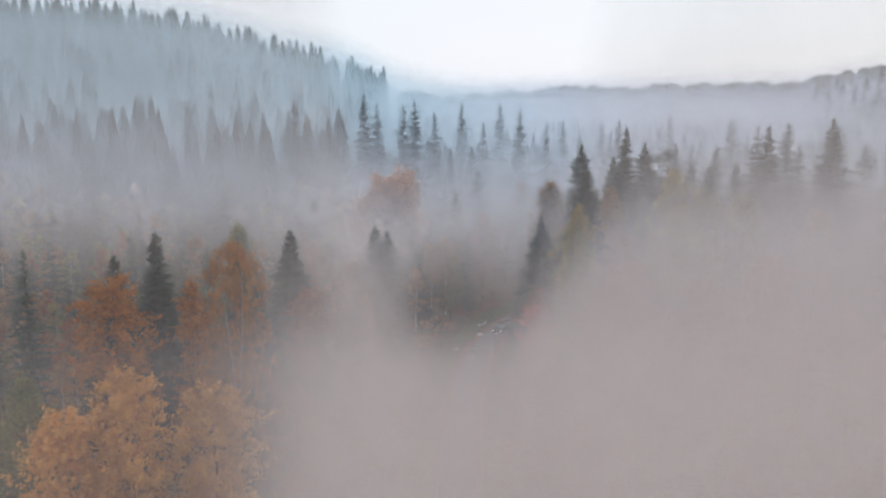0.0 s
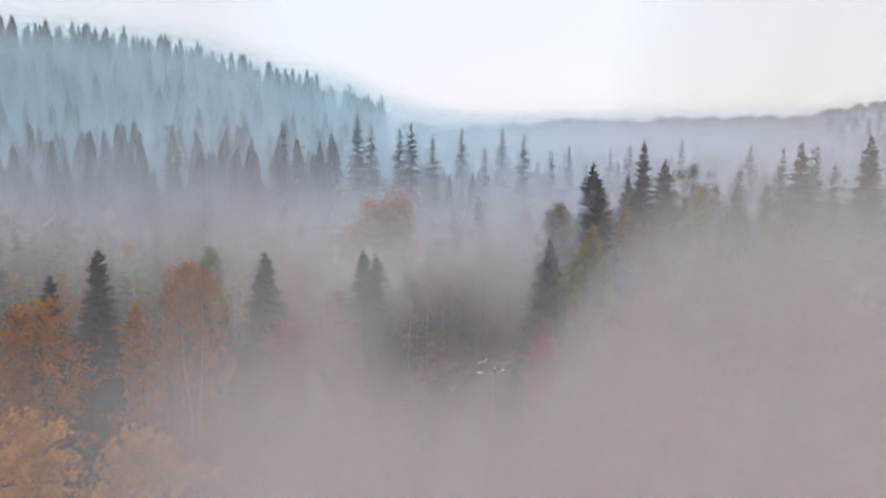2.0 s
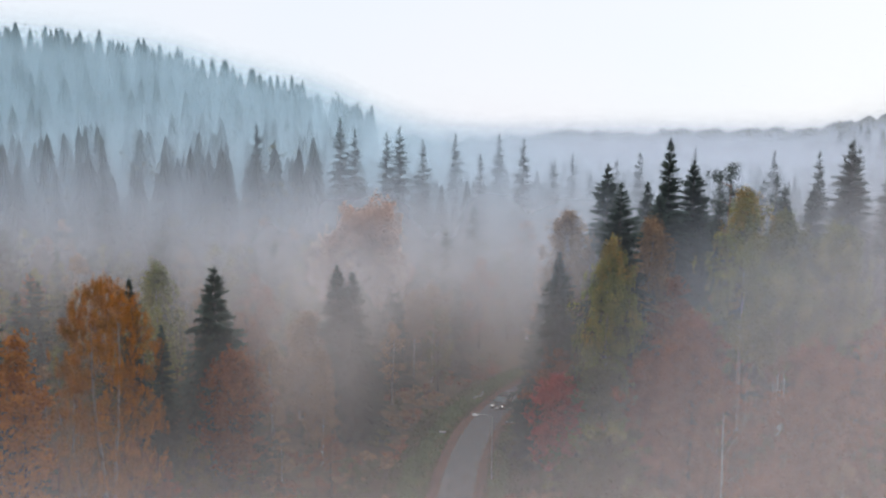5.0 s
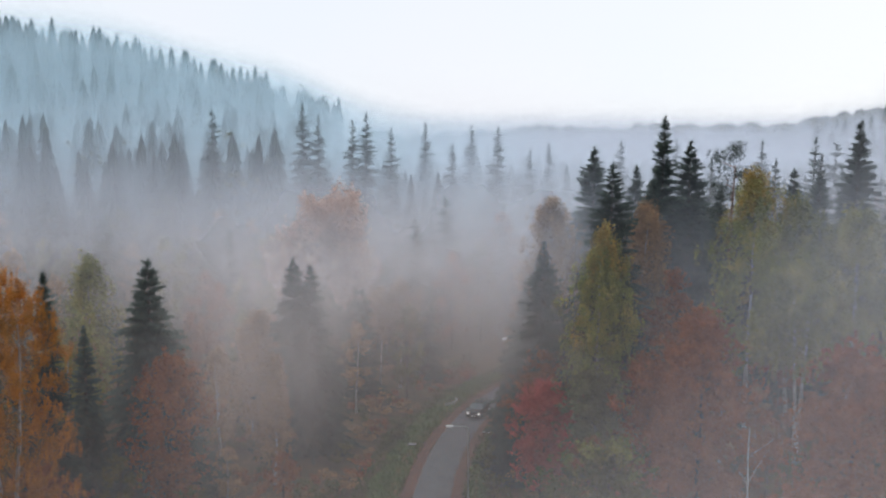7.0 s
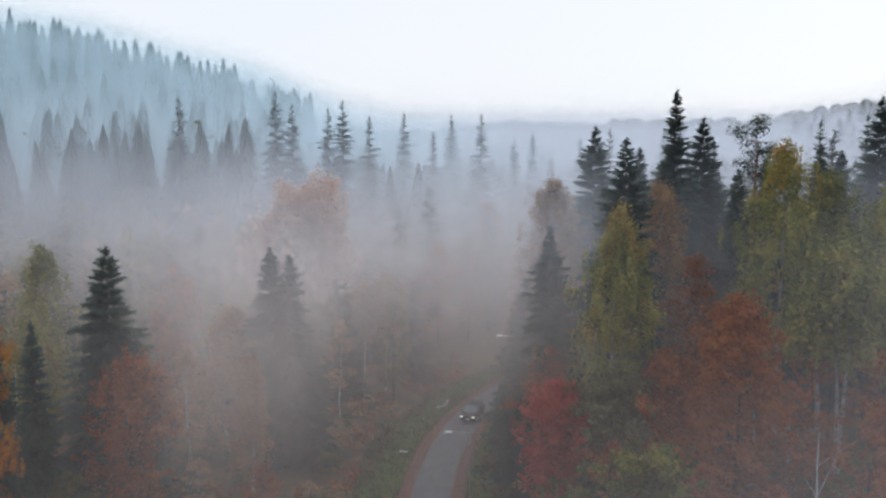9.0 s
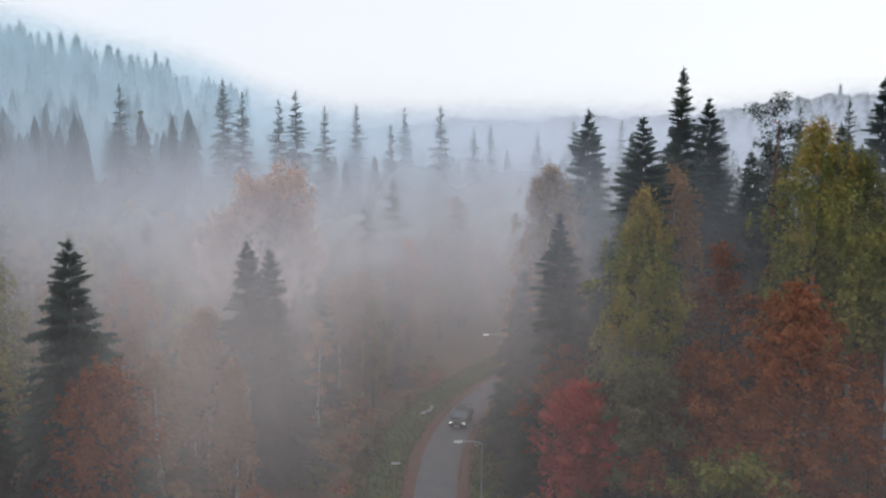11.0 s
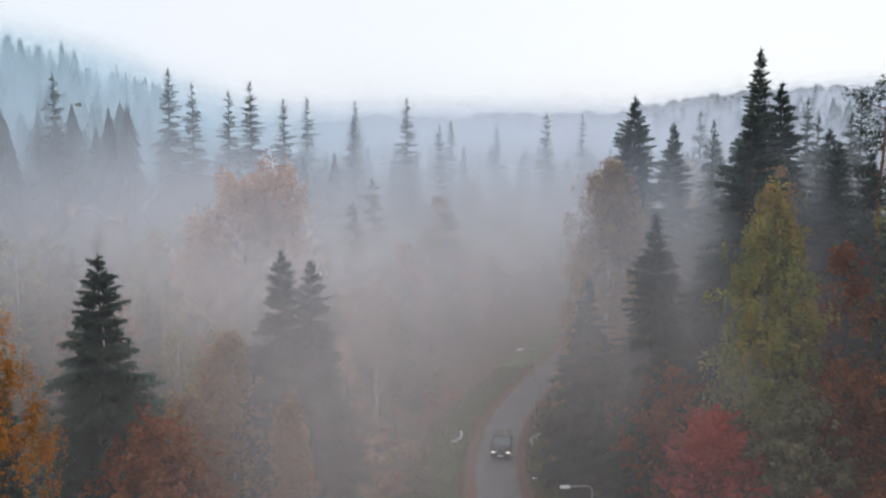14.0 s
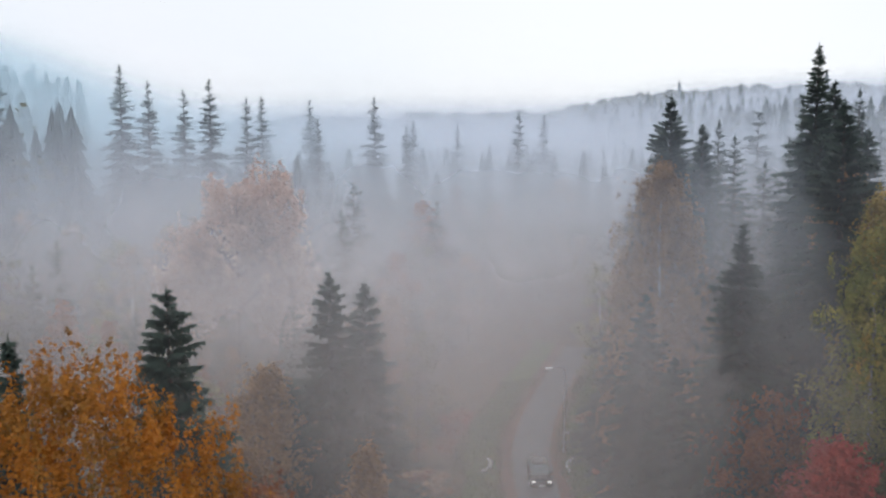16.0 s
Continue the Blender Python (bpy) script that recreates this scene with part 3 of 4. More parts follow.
# -- the valley side of the road
spruce(-21.0, 126.3, 22.4, 0.285, 61, label="dark spruce with broad drooping skirts")
spruce(-8.6, 140.0, 19.8, 0.24, 62)
spruce(-10.4, 141.3, 20.4, 0.24, 63)
spruce(-26.3, 117.0, 22.6, 0.15, 64)
spruce(-24.8, 121.0, 17.5, 0.16, 65)
broadleaf("rowan_tree", -18.4, 121.8, 14.4, 3.0, RUST, 66, 0.15, "round", BARK, n=180, per=50, size=0.2, label="rowan with rust-red leaves under a spruce")
broadleaf("birch_tree", -11.0, 131.2, 12.7, 2.0, TAN, 67, 0.25, "cone", n=110, per=50, size=0.18, label="young birch with pale orange leaves", style="hang", twig=1.5)
broadleaf("birch_tree", -14.1, 142.5, 14.6, 3.6, TAN, 68, 0.2, "birch", n=170, per=45, label="birch with pale tan leaves", style="hang", twig=1.5)
broadleaf("birch_tree", 0.4, 163.8, 14.5, 2.2, TAN, 69, 0.5, "birch", n=80, per=40, label="slim white birch with a thin pale crown", style="hang", twig=1.5)
broadleaf("birch_tree", -2.2, 164.5, 13.5, 2.0, TAN, 70, 0.5, "birch", n=70, per=40, label="slim white birch with a thin pale crown", style="hang", twig=1.5)
broadleaf("birch_tree", -32.2, 144.1, 20.4, 3.0, YELLOWGREEN, 71, 0.25, "birch", n=150, per=45, label="birch with pale yellowish leaves", style="hang", twig=1.5)
broadleaf("maple_tree", -10.9, 177.0, 26.6, 7.6, PEACH_MISTED, 72, 0.3, "clump", BARK, n=420, per=80, size=0.26, spread=0.9, lobed=1.6, limbs=6, style="upright", twig=1.3, label="large maple with orange leaves, paled in colour for mist, and an uneven crown")
broadleaf("aspen_tree", -24.0, 104.3, 23.6, 4.0, GOLD, 73, 0.2, "dome", n=440, per=230, lobed=0.5, size=0.07, spread=0.3, core_leaf=0.1, shoots=30, style="upright", twig=0.85, stems=2, limbs=8, label="big aspen with golden-orange leaves and two pale stems")
broadleaf("maple_tree", -32.8, 89.8, 23.5, 3.8, ORANGE, 74, 0.3, "round", BARK, n=220, per=50, size=0.22, label="maple with bright orange leaves")
broadleaf("maple_tree", -25.8, 93.5, 22.0, 2.0, ORANGE, 75, 0.25, "birch", BARK, n=120, per=50, size=0.22, label="slim maple with orange leaves")
broadleaf("maple_tree", -24.4, 68.2, 20.6, 3.0, AMBER, 76, 0.3, "round", BARK, n=230, per=60, size=0.2, label="maple with bright amber-orange leaves")
broadleaf("maple_tree", -18.5, 71.2, 18.4, 3.4, AMBER, 77, 0.3, "round", BARK, n=260, per=60, size=0.2, label="maple with bright amber-orange leaves")
broadleaf("maple_tree", -29.4, 68.0, 17.2, 3.4, AMBER, 78, 0.3, "round", BARK, n=230, per=60, size=0.2, label="maple with bright amber-orange leaves")
broadleaf("birch_tree", -34.0, 72.0, 19.5, 3.2, YELLOWGREEN, 79, 0.25, "birch", n=180, per=50, size=0.2, label="birch with yellow-green leaves", style="hang", twig=1.5)
spruce(-31.1, 99.2, 26.8, 0.22, 80)
spruce(-36.0, 100.0, 24.0, 0.22, 81)
spruce(-45.0, 98.0, 25.0, 0.17, 82, False)

# -- the belt of spruces across the valley
for i, (x, y, top) in enumerate([(-35, 221.5, 37.2), (-19.3, 230, 38.7), (-15.8, 225, 36.2), (-6.9, 229, 36.9), (5, 254, 35.3), (16, 264.5, 35.1), (19, 231, 34.6), (42.6, 227, 32.1), (61.8, 256, 32.5), (67.5, 219.4, 32.6),
                                 (43.5, 257, 30.1), (-10, 236, 35.5), (-2, 226, 34), (10, 232, 31), (26, 236, 30), (32, 250, 31)]):
    spruce(x, y, top, 0.19, 100 + i, False, "distant spruce veiled in mist", "spruces across the valley")


# -- lamps, markers and the car on the road
def box_bm(sx, sy, sz, at=(0, 0, 0), bevel=0.0, seg=2):
    bm = bmesh.new()
    bmesh.ops.create_cube(bm, size=1, matrix=Matrix.Translation(at) @ Matrix.Diagonal((sx, sy, sz, 1)))
    if bevel:
        bmesh.ops.bevel(bm, geom=bm.edges[:], offset=bevel, segments=seg, affect="EDGES", profile=0.6)
    return bm


def street_lamp(x, y, reach, height, turn, label):
    lamp = tagged(new("street_lamp"), label, "street lamp", "street lamps along the road")
    lamp.matrix_basis = pose(x, y, float(ground_z(x, y)), 0, 0, turn)
    v, f = tube([(0, 0, -0.2), (0, 0, height * 0.5), (0, 0, height - 0.45)], [0.075, 0.06, 0.045], 10)
    child("pole", mesh_of("pole", v, f, STEEL, True), lamp)
    q = np.linspace(0, math.pi / 2, 6)
    bend = [(-0.4 * (1 - math.cos(t)), 0, height - 0.45 + 0.4 * math.sin(t)) for t in q]
    v, f = tube([*bend, (-reach + 0.5, 0, height)], [0.042] * 7, 8)
    child("arm", mesh_of("arm", v, f, STEEL, True), lamp)
    head = part("lamp_head", box_bm(0.62, 0.26, 0.13, (-reach + 0.25, 0, height - 0.01), 0.05, 3), LAMPWHITE, lamp, "pale lamp head", True)
    part("diffuser", box_bm(0.44, 0.18, 0.04, (-reach + 0.22, 0, height - 0.085), 0.015), LAMPWHITE, head)
    part("base_collar", box_bm(0.22, 0.22, 0.35, (0, 0, 0.15), 0.03), STEEL, lamp)
    return lamp


street_lamp(6.9, 127.3, 2.0, 6.9, -4, "grey steel street lamp with a curved arm over the road")
street_lamp(14.9, 158.3, 1.9, 8.0, 5, "grey steel street lamp with a curved arm at the bend")


def culvert_wall(x, y, turn, flip, label):
    wall = tagged(new("culvert_wall"), label, "culvert", "culvert walls")
    wall.matrix_basis = pose(x, y, 0, 0, 0, turn)
    q = np.linspace(-1, 1, 9)
    pts = np.stack([flip * 0.45 * q * q + 0.2 * q, 1.25 * q, 0.42 + 0.08 * q], -1)
    v, f = tube(pts, [0.10] * 9, 6)
    child("coping", mesh_of("coping", v, f, CONCRETE, True), wall)
    for k in (1, 4, 7):
        v, f = tube([pts[k] - (0, 0, 0.6), pts[k]], [0.11, 0.09], 6)
        child("post", mesh_of("post", v, f, CONCRETE, True), wall)
    return wall


culvert_wall(7.1, 156.8, -25, -1, "low whitish curved concrete culvert edge by the road")
culvert_wall(13.2, 154.6, -25, 1, "low whitish curved concrete culvert edge by the road")


def marker(x, y, label):
    m = tagged(new("marker_board"), label, "marker", "roadside markers")
    m.matrix_basis = pose(x, y, float(ground_z(x, y)), 0, 0, -5)
    part("board", box_bm(0.8, 0.05, 0.16, (0, 0, 0.62), 0.012), CONCRETE, m, "weathered white board")
    for k in (-0.3, 0.3):
        part("leg", box_bm(0.06, 0.06, 0.75, (k, 0.06, 0.3), 0.01), BARK, m)
    return m


marker(17.2, 161.6, "small white marker board on short legs")
marker(10.0, 144.7, "small white marker board on short legs")
marker(1.9, 140.8, "small weathered white board on short legs in grass")

PAINT = surface("dark_car_paint", [(0.3, (0.018, 0.019, 0.021)), (0.7, (0.028, 0.029, 0.032))], 1.0, 4.0, 0.22, 0.0, 0.3)
GLASS = surface("car_glass", [(0.3, (0.10, 0.14, 0.15)), (0.7, (0.13, 0.17, 0.18))], 1.0, 3.0, 0.06, 0.0, 0.0)
RUBBER = surface("tyre_rubber", [(0.3, (0.015, 0.015, 0.015)), (0.7, (0.03, 0.03, 0.03))], 8.0, 4.0, 0.9, 0.2)
LIGHT, ln_, ll_ = material("headlight_glow")
e_out, e_em = ln_.new("ShaderNodeOutputMaterial"), ln_.new("ShaderNodeEmission")
e_em.inputs["Color"].default_value, e_em.inputs["Strength"].default_value = (1, 0.97, 0.92, 1), 1.6
ll_.new(e_em.outputs[0], e_out.inputs["Surface"])


def shell(profile, widths):
    """A closed body lofted across its length: profile rows (y, low z, high z), half-widths low and high."""
    bm = bmesh.new()
    rings = []
    for (y, z0, z1), (w0, w1) in zip(profile, widths):
        rings.append([bm.verts.new(c) for c in ((-w0, y, z0), (w0, y, z0), (w0 * 1.02, y, z0 + 0.55 * (z1 - z0)), (w1, y, z1), (-w1, y, z1), (-w0 * 1.02, y, z0 + 0.55 * (z1 - z0)))])
    for a, b in zip(rings, rings[1:]):
        for j in range(6):
            bm.faces.new((a[j], a[(j + 1) % 6], b[(j + 1) % 6], b[j]))
    bm.faces.new(rings[0][::-1])
    bm.faces.new(rings[-1])
    bmesh.ops.recalc_face_normals(bm, faces=bm.faces[:])
    bmesh.ops.bevel(bm, geom=bm.edges[:], offset=0.035, segments=2, affect="EDGES", clamp_overlap=True)
    return bm


car = tagged(new("car"), "dark grey estate car with headlights on the road", "car")
car.matrix_basis = pose(9.75, 152.9, 0.075, 0, 0, -21)
part("body", shell([(-2.25, 0.32, 0.70), (-2.1, 0.24, 0.80), (-1.1, 0.2, 0.96), (0.9, 0.2, 0.98), (2.0, 0.22, 0.98), (2.3, 0.35, 0.9)], [(0.72, 0.66), (0.86, 0.78), (0.9, 0.84), (0.9, 0.84), (0.88, 0.82), (0.78, 0.74)]), PAINT, car, "", True)
part("roof", shell([(-0.25, 1.40, 1.46), (0.4, 1.40, 1.50), (1.5, 1.38, 1.48), (1.95, 1.32, 1.42)], [(0.60, 0.54), (0.64, 0.56), (0.62, 0.55), (0.58, 0.52)]), PAINT, car, "", True)
part("windscreen", shell([(-1.15, 0.90, 0.97), (-0.22, 1.36, 1.42)], [(0.74, 0.70), (0.61, 0.57)]), GLASS, car, "pale reflecting windscreen")
part("cabin_glass", shell([(-0.75, 0.9, 1.15), (-0.2, 0.9, 1.40), (1.6, 0.9, 1.40), (2.1, 0.9, 1.1)], [(0.78, 0.68), (0.79, 0.62), (0.79, 0.60), (0.74, 0.66)]), GLASS, car)
for sx in (-1, 1):
    part("headlight", box_bm(0.34, 0.12, 0.15, (sx * 0.62, -2.17, 0.68), 0.04), LIGHT, car, "lit headlight")
    part("wing_mirror", box_bm(0.2, 0.12, 0.13, (sx * 0.98, -0.72, 1.0), 0.04), PAINT, car)
    for wy in (-1.4, 1.4):
        bm = bmesh.new()
        bmesh.ops.create_cone(bm, cap_ends=True, segments=20, radius1=0.32, radius2=0.32, depth=0.22, matrix=pose(sx * 0.80, wy, 0.32, 0, 90, 0))
        bmesh.ops.bevel(bm, geom=[e for e in bm.edges if len(e.link_faces) == 2 and e.calc_face_angle(0) > 1], offset=0.04, segments=2, affect="EDGES")
        wheel = part("wheel", bm, RUBBER, car)
        bm = bmesh.new()
        bmesh.ops.create_cone(bm, cap_ends=True, segments=16, radius1=0.2, radius2=0.17, depth=0.04, matrix=pose(sx * 0.915, wy, 0.32, 0, 90, 0))
        part("rim", bm, STEEL, wheel)
part("grille", box_bm(0.8, 0.06, 0.16, (0, -2.24, 0.55), 0.02), RUBBER, car)
part("number_plate", box_bm(0.52, 0.03, 0.11, (0, -2.28, 0.42), 0.005), LAMPWHITE, car, "white plate")


def scatter_along(name, label, category, mat, count, offs, size, lift, seed, upright):
    """Small blades strewn along the road, one mass."""
    rg = np.random.default_rng(seed)
    y = rg.uniform(105, 182, count)
    side = rg.choice([-1, 1], count)
    d = side * rg.uniform(offs[0], offs[1], count)
    x = road_x(y) + d
    z = np.maximum(ground_z(x, y), 0) + lift
    p = np.stack([x, y, z], -1)
    t = rg.uniform(0, 6.283, count)
    s = size * rg.uniform(0.5, 1.4, count)[:, None]
    u = np.stack([np.cos(t), np.sin(t), np.zeros(count)], -1)
    if upright:
        lean_ = np.stack([rg.normal(0, 0.3, count), rg.normal(0, 0.3, count), np.ones(count)], -1)
        v = np.stack([p - u * s * 0.12, p + u * s * 0.12, p + lean_ * s], 1).reshape(-1, 3)
        f = np.arange(len(v)).reshape(-1, 3)
    else:
        w = np.stack([-np.sin(t), np.cos(t), rg.normal(0, 0.3, count)], -1)
        v = np.stack([p - u * s * 0.5, p + w * s * 0.35, p + u * s * 0.5, p - w * s * 0.35], 1).reshape(-1, 3)
        f = np.arange(len(v)).reshape(-1, 4)
    tagged(new(name, mesh_of(name, v, f, mat)), label, category, kind="stuff")


GRASSBLADE = foliage("grass_blades", [(0.0, (0.05, 0.06, 0.02)), (0.5, (0.08, 0.12, 0.03)), (1.0, (0.17, 0.17, 0.06))], 0.4)
scatter_along("grass", "green and yellowing grass tufts on the verge", "grass", GRASSBLADE, 26000, (2.7, 7.5), 0.32, 0.02, 811, True)
scatter_along("fallen_leaves", "reddish-brown fallen leaves along the road edge", "leaves", RUST, 9000, (1.55, 4.2), 0.12, 0.075, 812, False)
scatter_along("fallen_leaves", "tan fallen leaves scattered on the asphalt", "leaves", TAN, 1500, (0.0, 1.7), 0.10, 0.10, 813, False)


# -- filler trees of the wood, built once each and copied
def spruce_copyable(h, seed):
    tree = tagged(new("spruce_tree"), "dark green spruce in the misty wood", "tree", "wood beside the road")
    child("trunk", trunk_mesh(h * 0.95, 0.014 * h + 0.04, BARK, seed, 0.0, 5, 0.0)[0], tree)
    child("crown", spruce_mesh(h, h * 0.21, seed, int(h * 1.5), 8, 3, 0.3), tree)
    return tree


def leafy_copyable(kind, label, h, r, mat, seed, low, shape, n, per, bark=None):
    tree = tagged(new(kind), label, "tree", "wood beside the road")
    me, path = trunk_mesh(h * 0.93, 0.010 * h + 0.03, bark or BIRCHBARK, seed, 0.0, 5)
    child("trunk", me, tree)
    child("crown", leaf_mesh(crown_points(h, r, h * low, n, seed, shape), 0.42, int(per * 1.6), 0.25, seed + 9, mat, 0.9), tree)
    return tree


def bush_copyable(label, h, r, mat, seed):
    bush = tagged(new("bush"), label, "bush", "undergrowth")
    rng = np.random.default_rng(seed)
    for i in range(3):
        t, q = i * 2.1 + rng.uniform(0, 1), np.linspace(0, 1, 4)
        v, f = tube(np.stack([math.cos(t) * r * 0.6 * q, math.sin(t) * r * 0.6 * q, h * 0.85 * q - 0.1], -1), 0.035 * (1 - 0.8 * q), 4)
        child("stem", mesh_of("stem", v, f, BARK), bush)
    child("crown", leaf_mesh(crown_points(h, r, 0.15, 16, seed, "round"), 0.34, 15, 0.27, seed, mat), bush)
    return bush


SPRUCES = [spruce_copyable(18.0, 301 + i) for i in range(4)]
LEAFY = [leafy_copyable("birch_tree", "birch with thin tan autumn leaves", 15.0, 2.6, TAN, 311, 0.2, "birch", 55, 26),
         leafy_copyable("birch_tree", "birch with pale yellowish-green leaves", 15.0, 2.7, YELLOWGREEN, 312, 0.22, "birch", 60, 26),
         leafy_copyable("aspen_tree", "aspen with rust-brown leaves", 15.0, 3.0, RUST, 313, 0.15, "birch", 65, 26, BARK),
         leafy_copyable("willow_tree", "willow with dull olive leaves", 15.0, 3.0, OLIVE, 314, 0.12, "round", 65, 26, BARK),
         leafy_copyable("birch_tree", "birch with thin brown autumn leaves", 15.0, 2.2, TAN, 315, 0.3, "birch", 40, 24)]
BUSHES = [bush_copyable("low bush with rust-brown leaves", 2.2, 1.3, RUST, 321), bush_copyable("low bush with tan leaves", 2.0, 1.4, TAN, 322), bush_copyable("low bush with olive leaves", 2.4, 1.3, OLIVE, 323)]
rng = np.random.default_rng(77)
SPARE = {id(o): True for o in (*SPRUCES, *LEAFY, *BUSHES)}


def settle(proto, x, y, scale, wide=1.0):
    """Put a prototype at its first place, and copies at the others."""
    m = pose(x, y, float(ground_z(x, y)) - 0.05, 0, 0, rng.uniform(0, 360)) @ Matrix.Diagonal((scale * wide, scale * wide, scale, 1))
    if SPARE.pop(id(proto), False):
        proto.matrix_basis = m
    else:
        base = Matrix.Diagonal((*proto.scale, 1)).inverted()
        copy_thing(proto, m @ base)


def free(x, y, gap):
    return all((x - a) ** 2 + (y - b) ** 2 > gap * gap for a, b in PLACED)


PLACED = list(NAMED)
for _ in range(420):
    y = rng.uniform(60, 128)
    x = float(road_x(y)) + rng.uniform(9, 52) * (1 if rng.random() < 0.62 else -1)
    if not free(x, y, 3.6):
        continue
    PLACED.append((x, y))
    h = rng.uniform(5, 8.5) * (1 if y > 80 else 1.25)
    settle(LEAFY[int(rng.choice([2, 3, 2, 0]))], x, y, h / 15, rng.uniform(1.2, 1.7))
for _ in range(5200):
    y = rng.uniform(70, 216)
    x = rng.uniform(-0.62 * y - 10, 0.62 * y + 12)
    d = x - float(road_x(y))
    if -15 - 6 * math.sin(y * 0.11) < d < 6.5 or (d > 0 and y < 129 and x < 43) or (d < 0 and y < 130 and x > -29) or (y < 105 and -40 < x < 0):
        continue
    g = float(ground_z(x, y))
    left = d < 0
    if not free(x, y, 4.3 if y < 165 else 5.0):
        continue
    PLACED.append((x, y))
    if rng.random() < (0.42 if left else 0.55):
        h = rng.uniform(9, 16) if left else rng.uniform(11, 20) + (3 if y > 165 else 0)
        if y > 185:
            h += 5
        settle(SPRUCES[int(rng.integers(4))], x, y, h / 18, rng.uniform(0.85, 1.15))
    else:
        h = rng.uniform(8, 14) if left else rng.uniform(9, 17)
        if y > 185:
            h += 3
        settle(LEAFY[int(rng.integers(5))], x, y, h / 15, rng.uniform(0.9, 1.25))
bush_count = 0
for _ in range(1500):
    y = rng.uniform(92, 178)
    d = rng.uniform(-30, 34)
    x = float(road_x(y)) + d
    if -6.5 < d < 5.4 or not free(x, y, 1.9):
        continue
    PLACED.append((x, y))
    bush_count += 1
    if bush_count > 290:
        break
    settle(BUSHES[int(rng.integers(3))], x, y, rng.uniform(0.35, 1.0) * (1.3 if d > 0 else 1.0), rng.uniform(0.9, 1.4))


# -- far woods, each one mass of trees
def skirt_tris(seed, layers=15, arms=8):
    """A small spruce one metre high: stacked jagged skirts."""
    rg = np.random.default_rng(seed)
    tris = []
    for k in range(layers):
        f = k / layers
        reach = 0.2 * (1 - f) ** 0.85 + 0.008
        z = 0.04 + 0.94 * f
        apex = np.array([0, 0, min(1.0, z + 1.9 / layers)])
        t0 = rg.uniform(0, 6.28)
        rim = []
        for a in range(2 * arms):
            t = t0 + 3.1416 * a / arms
            q = reach * (rg.uniform(0.8, 1.2) if a % 2 == 0 else rg.uniform(0.45, 0.7))
            rim.append(np.array([q * math.cos(t), q * math.sin(t), z - 0.25 * q + rg.uniform(-0.01, 0.01)]))
        for a in range(2 * arms):
            tris.append((apex, rim[a], rim[(a + 1) % (2 * arms)]))
    return np.array(tris, dtype=np.float32).reshape(-1, 3)


def lumpy_crown(seed):
    """Triangles of a rounded, uneven crown one metre high on a tapering foot."""
    rg = np.random.default_rng(seed)
    rings, sides = 9, 12
    f = np.sin(np.linspace(0, math.pi / 2, rings))[:, None]
    t = np.arange(sides)[None] * 2 * math.pi / sides + rg.uniform(0, 6)
    q = 0.34 * np.minimum(1, f * 2.2 + 0.12) * np.sqrt(np.maximum(0, 1 - f ** 5)) * (1 + 0.2 * np.sin(3 * t + 5 * f + seed) + rg.uniform(-0.2, 0.2, (rings, sides)))
    p = np.stack([q * np.cos(t), q * np.sin(t), f + rg.uniform(-0.05, 0.05, (rings, sides))], -1)
    a, b = p[:-1], p[1:]
    a2, b2 = np.roll(a, -1, 1), np.roll(b, -1, 1)
    return np.concatenate([np.stack([a, a2, b], 2).reshape(-1, 3), np.stack([a2, b2, b], 2).reshape(-1, 3)])


def far_wood(name, label, x0, x1, y0, y1, gap, seed, leafy, solid=False):
    rg = np.random.default_rng(seed)
    protos = [skirt_tris(seed + i) for i in range(5)]
    conif, broad = [], []
    for yy in np.arange(y0, y1, gap):
        for xx in np.arange(x0, x1, gap):
            x, y = xx + rg.uniform(-0.45, 0.45) * gap, yy + rg.uniform(-0.45, 0.45) * gap
            if abs(x - float(road_x(y))) < 8 and y < 240:
                continue
            z = float(ground_z(x, y)) - 0.3
            low_belt = y < 440 and -24 < x < 160
            if rg.random() < leafy and not low_belt:
                if solid:
                    broad.append(lumpy_crown(int(rg.integers(1e6))) * rg.uniform(12, 17) + (x, y, z))
                else:
                    c = crown_points(1.0, 0.26, 0.2, 60, int(rg.integers(1e6)), "round") * rg.uniform(13, 18)
                    broad.append(leaf_verts(c, 0.6, 3, 0.85, int(rg.integers(1e6))) + (x, y, z))
            else:
                if low_belt and rg.random() < 0.3:
                    continue
                h = rg.uniform(17, 25) * (0.66 if low_belt else 1.0)
                t = rg.uniform(0, 6.28)
                wide = h * rg.uniform(0.75, 1.15)
                p = protos[int(rg.integers(5))] * (wide, wide, h)
                c, s = math.cos(t), math.sin(t)
                conif.append(np.stack([p[:, 0] * c - p[:, 1] * s + x, p[:, 0] * s + p[:, 1] * c + y, p[:, 2] + z], -1))
    v = np.concatenate(conif)
    tagged(new(name, mesh_of(name, v, np.arange(len(v)).reshape(-1, 3), NEEDLES)), label, "forest", kind="stuff")
    if broad:
        v = np.concatenate(broad)
        tagged(new("broadleaf_wood", mesh_of("broadleaf_wood", v, np.arange(len(v)).reshape(-1, 3 if solid else 4), OLIVE)), "far wood of dull olive broadleaf trees", "forest", kind="stuff")


far_wood("hill_wood", "dark spruce forest on a misty hillside", -255, 10, 222, 425, 6.8, 501, 0.05)
far_wood("ridge_wood", "far mixed forest on a low misty rise", 10, 290, 222, 438, 7.6, 502, 0.25)
far_wood("skyline_wood", "pale rounded treetops on the farthest ridge", -15, 420, 458, 492, 7.0, 503, 0.985, True)


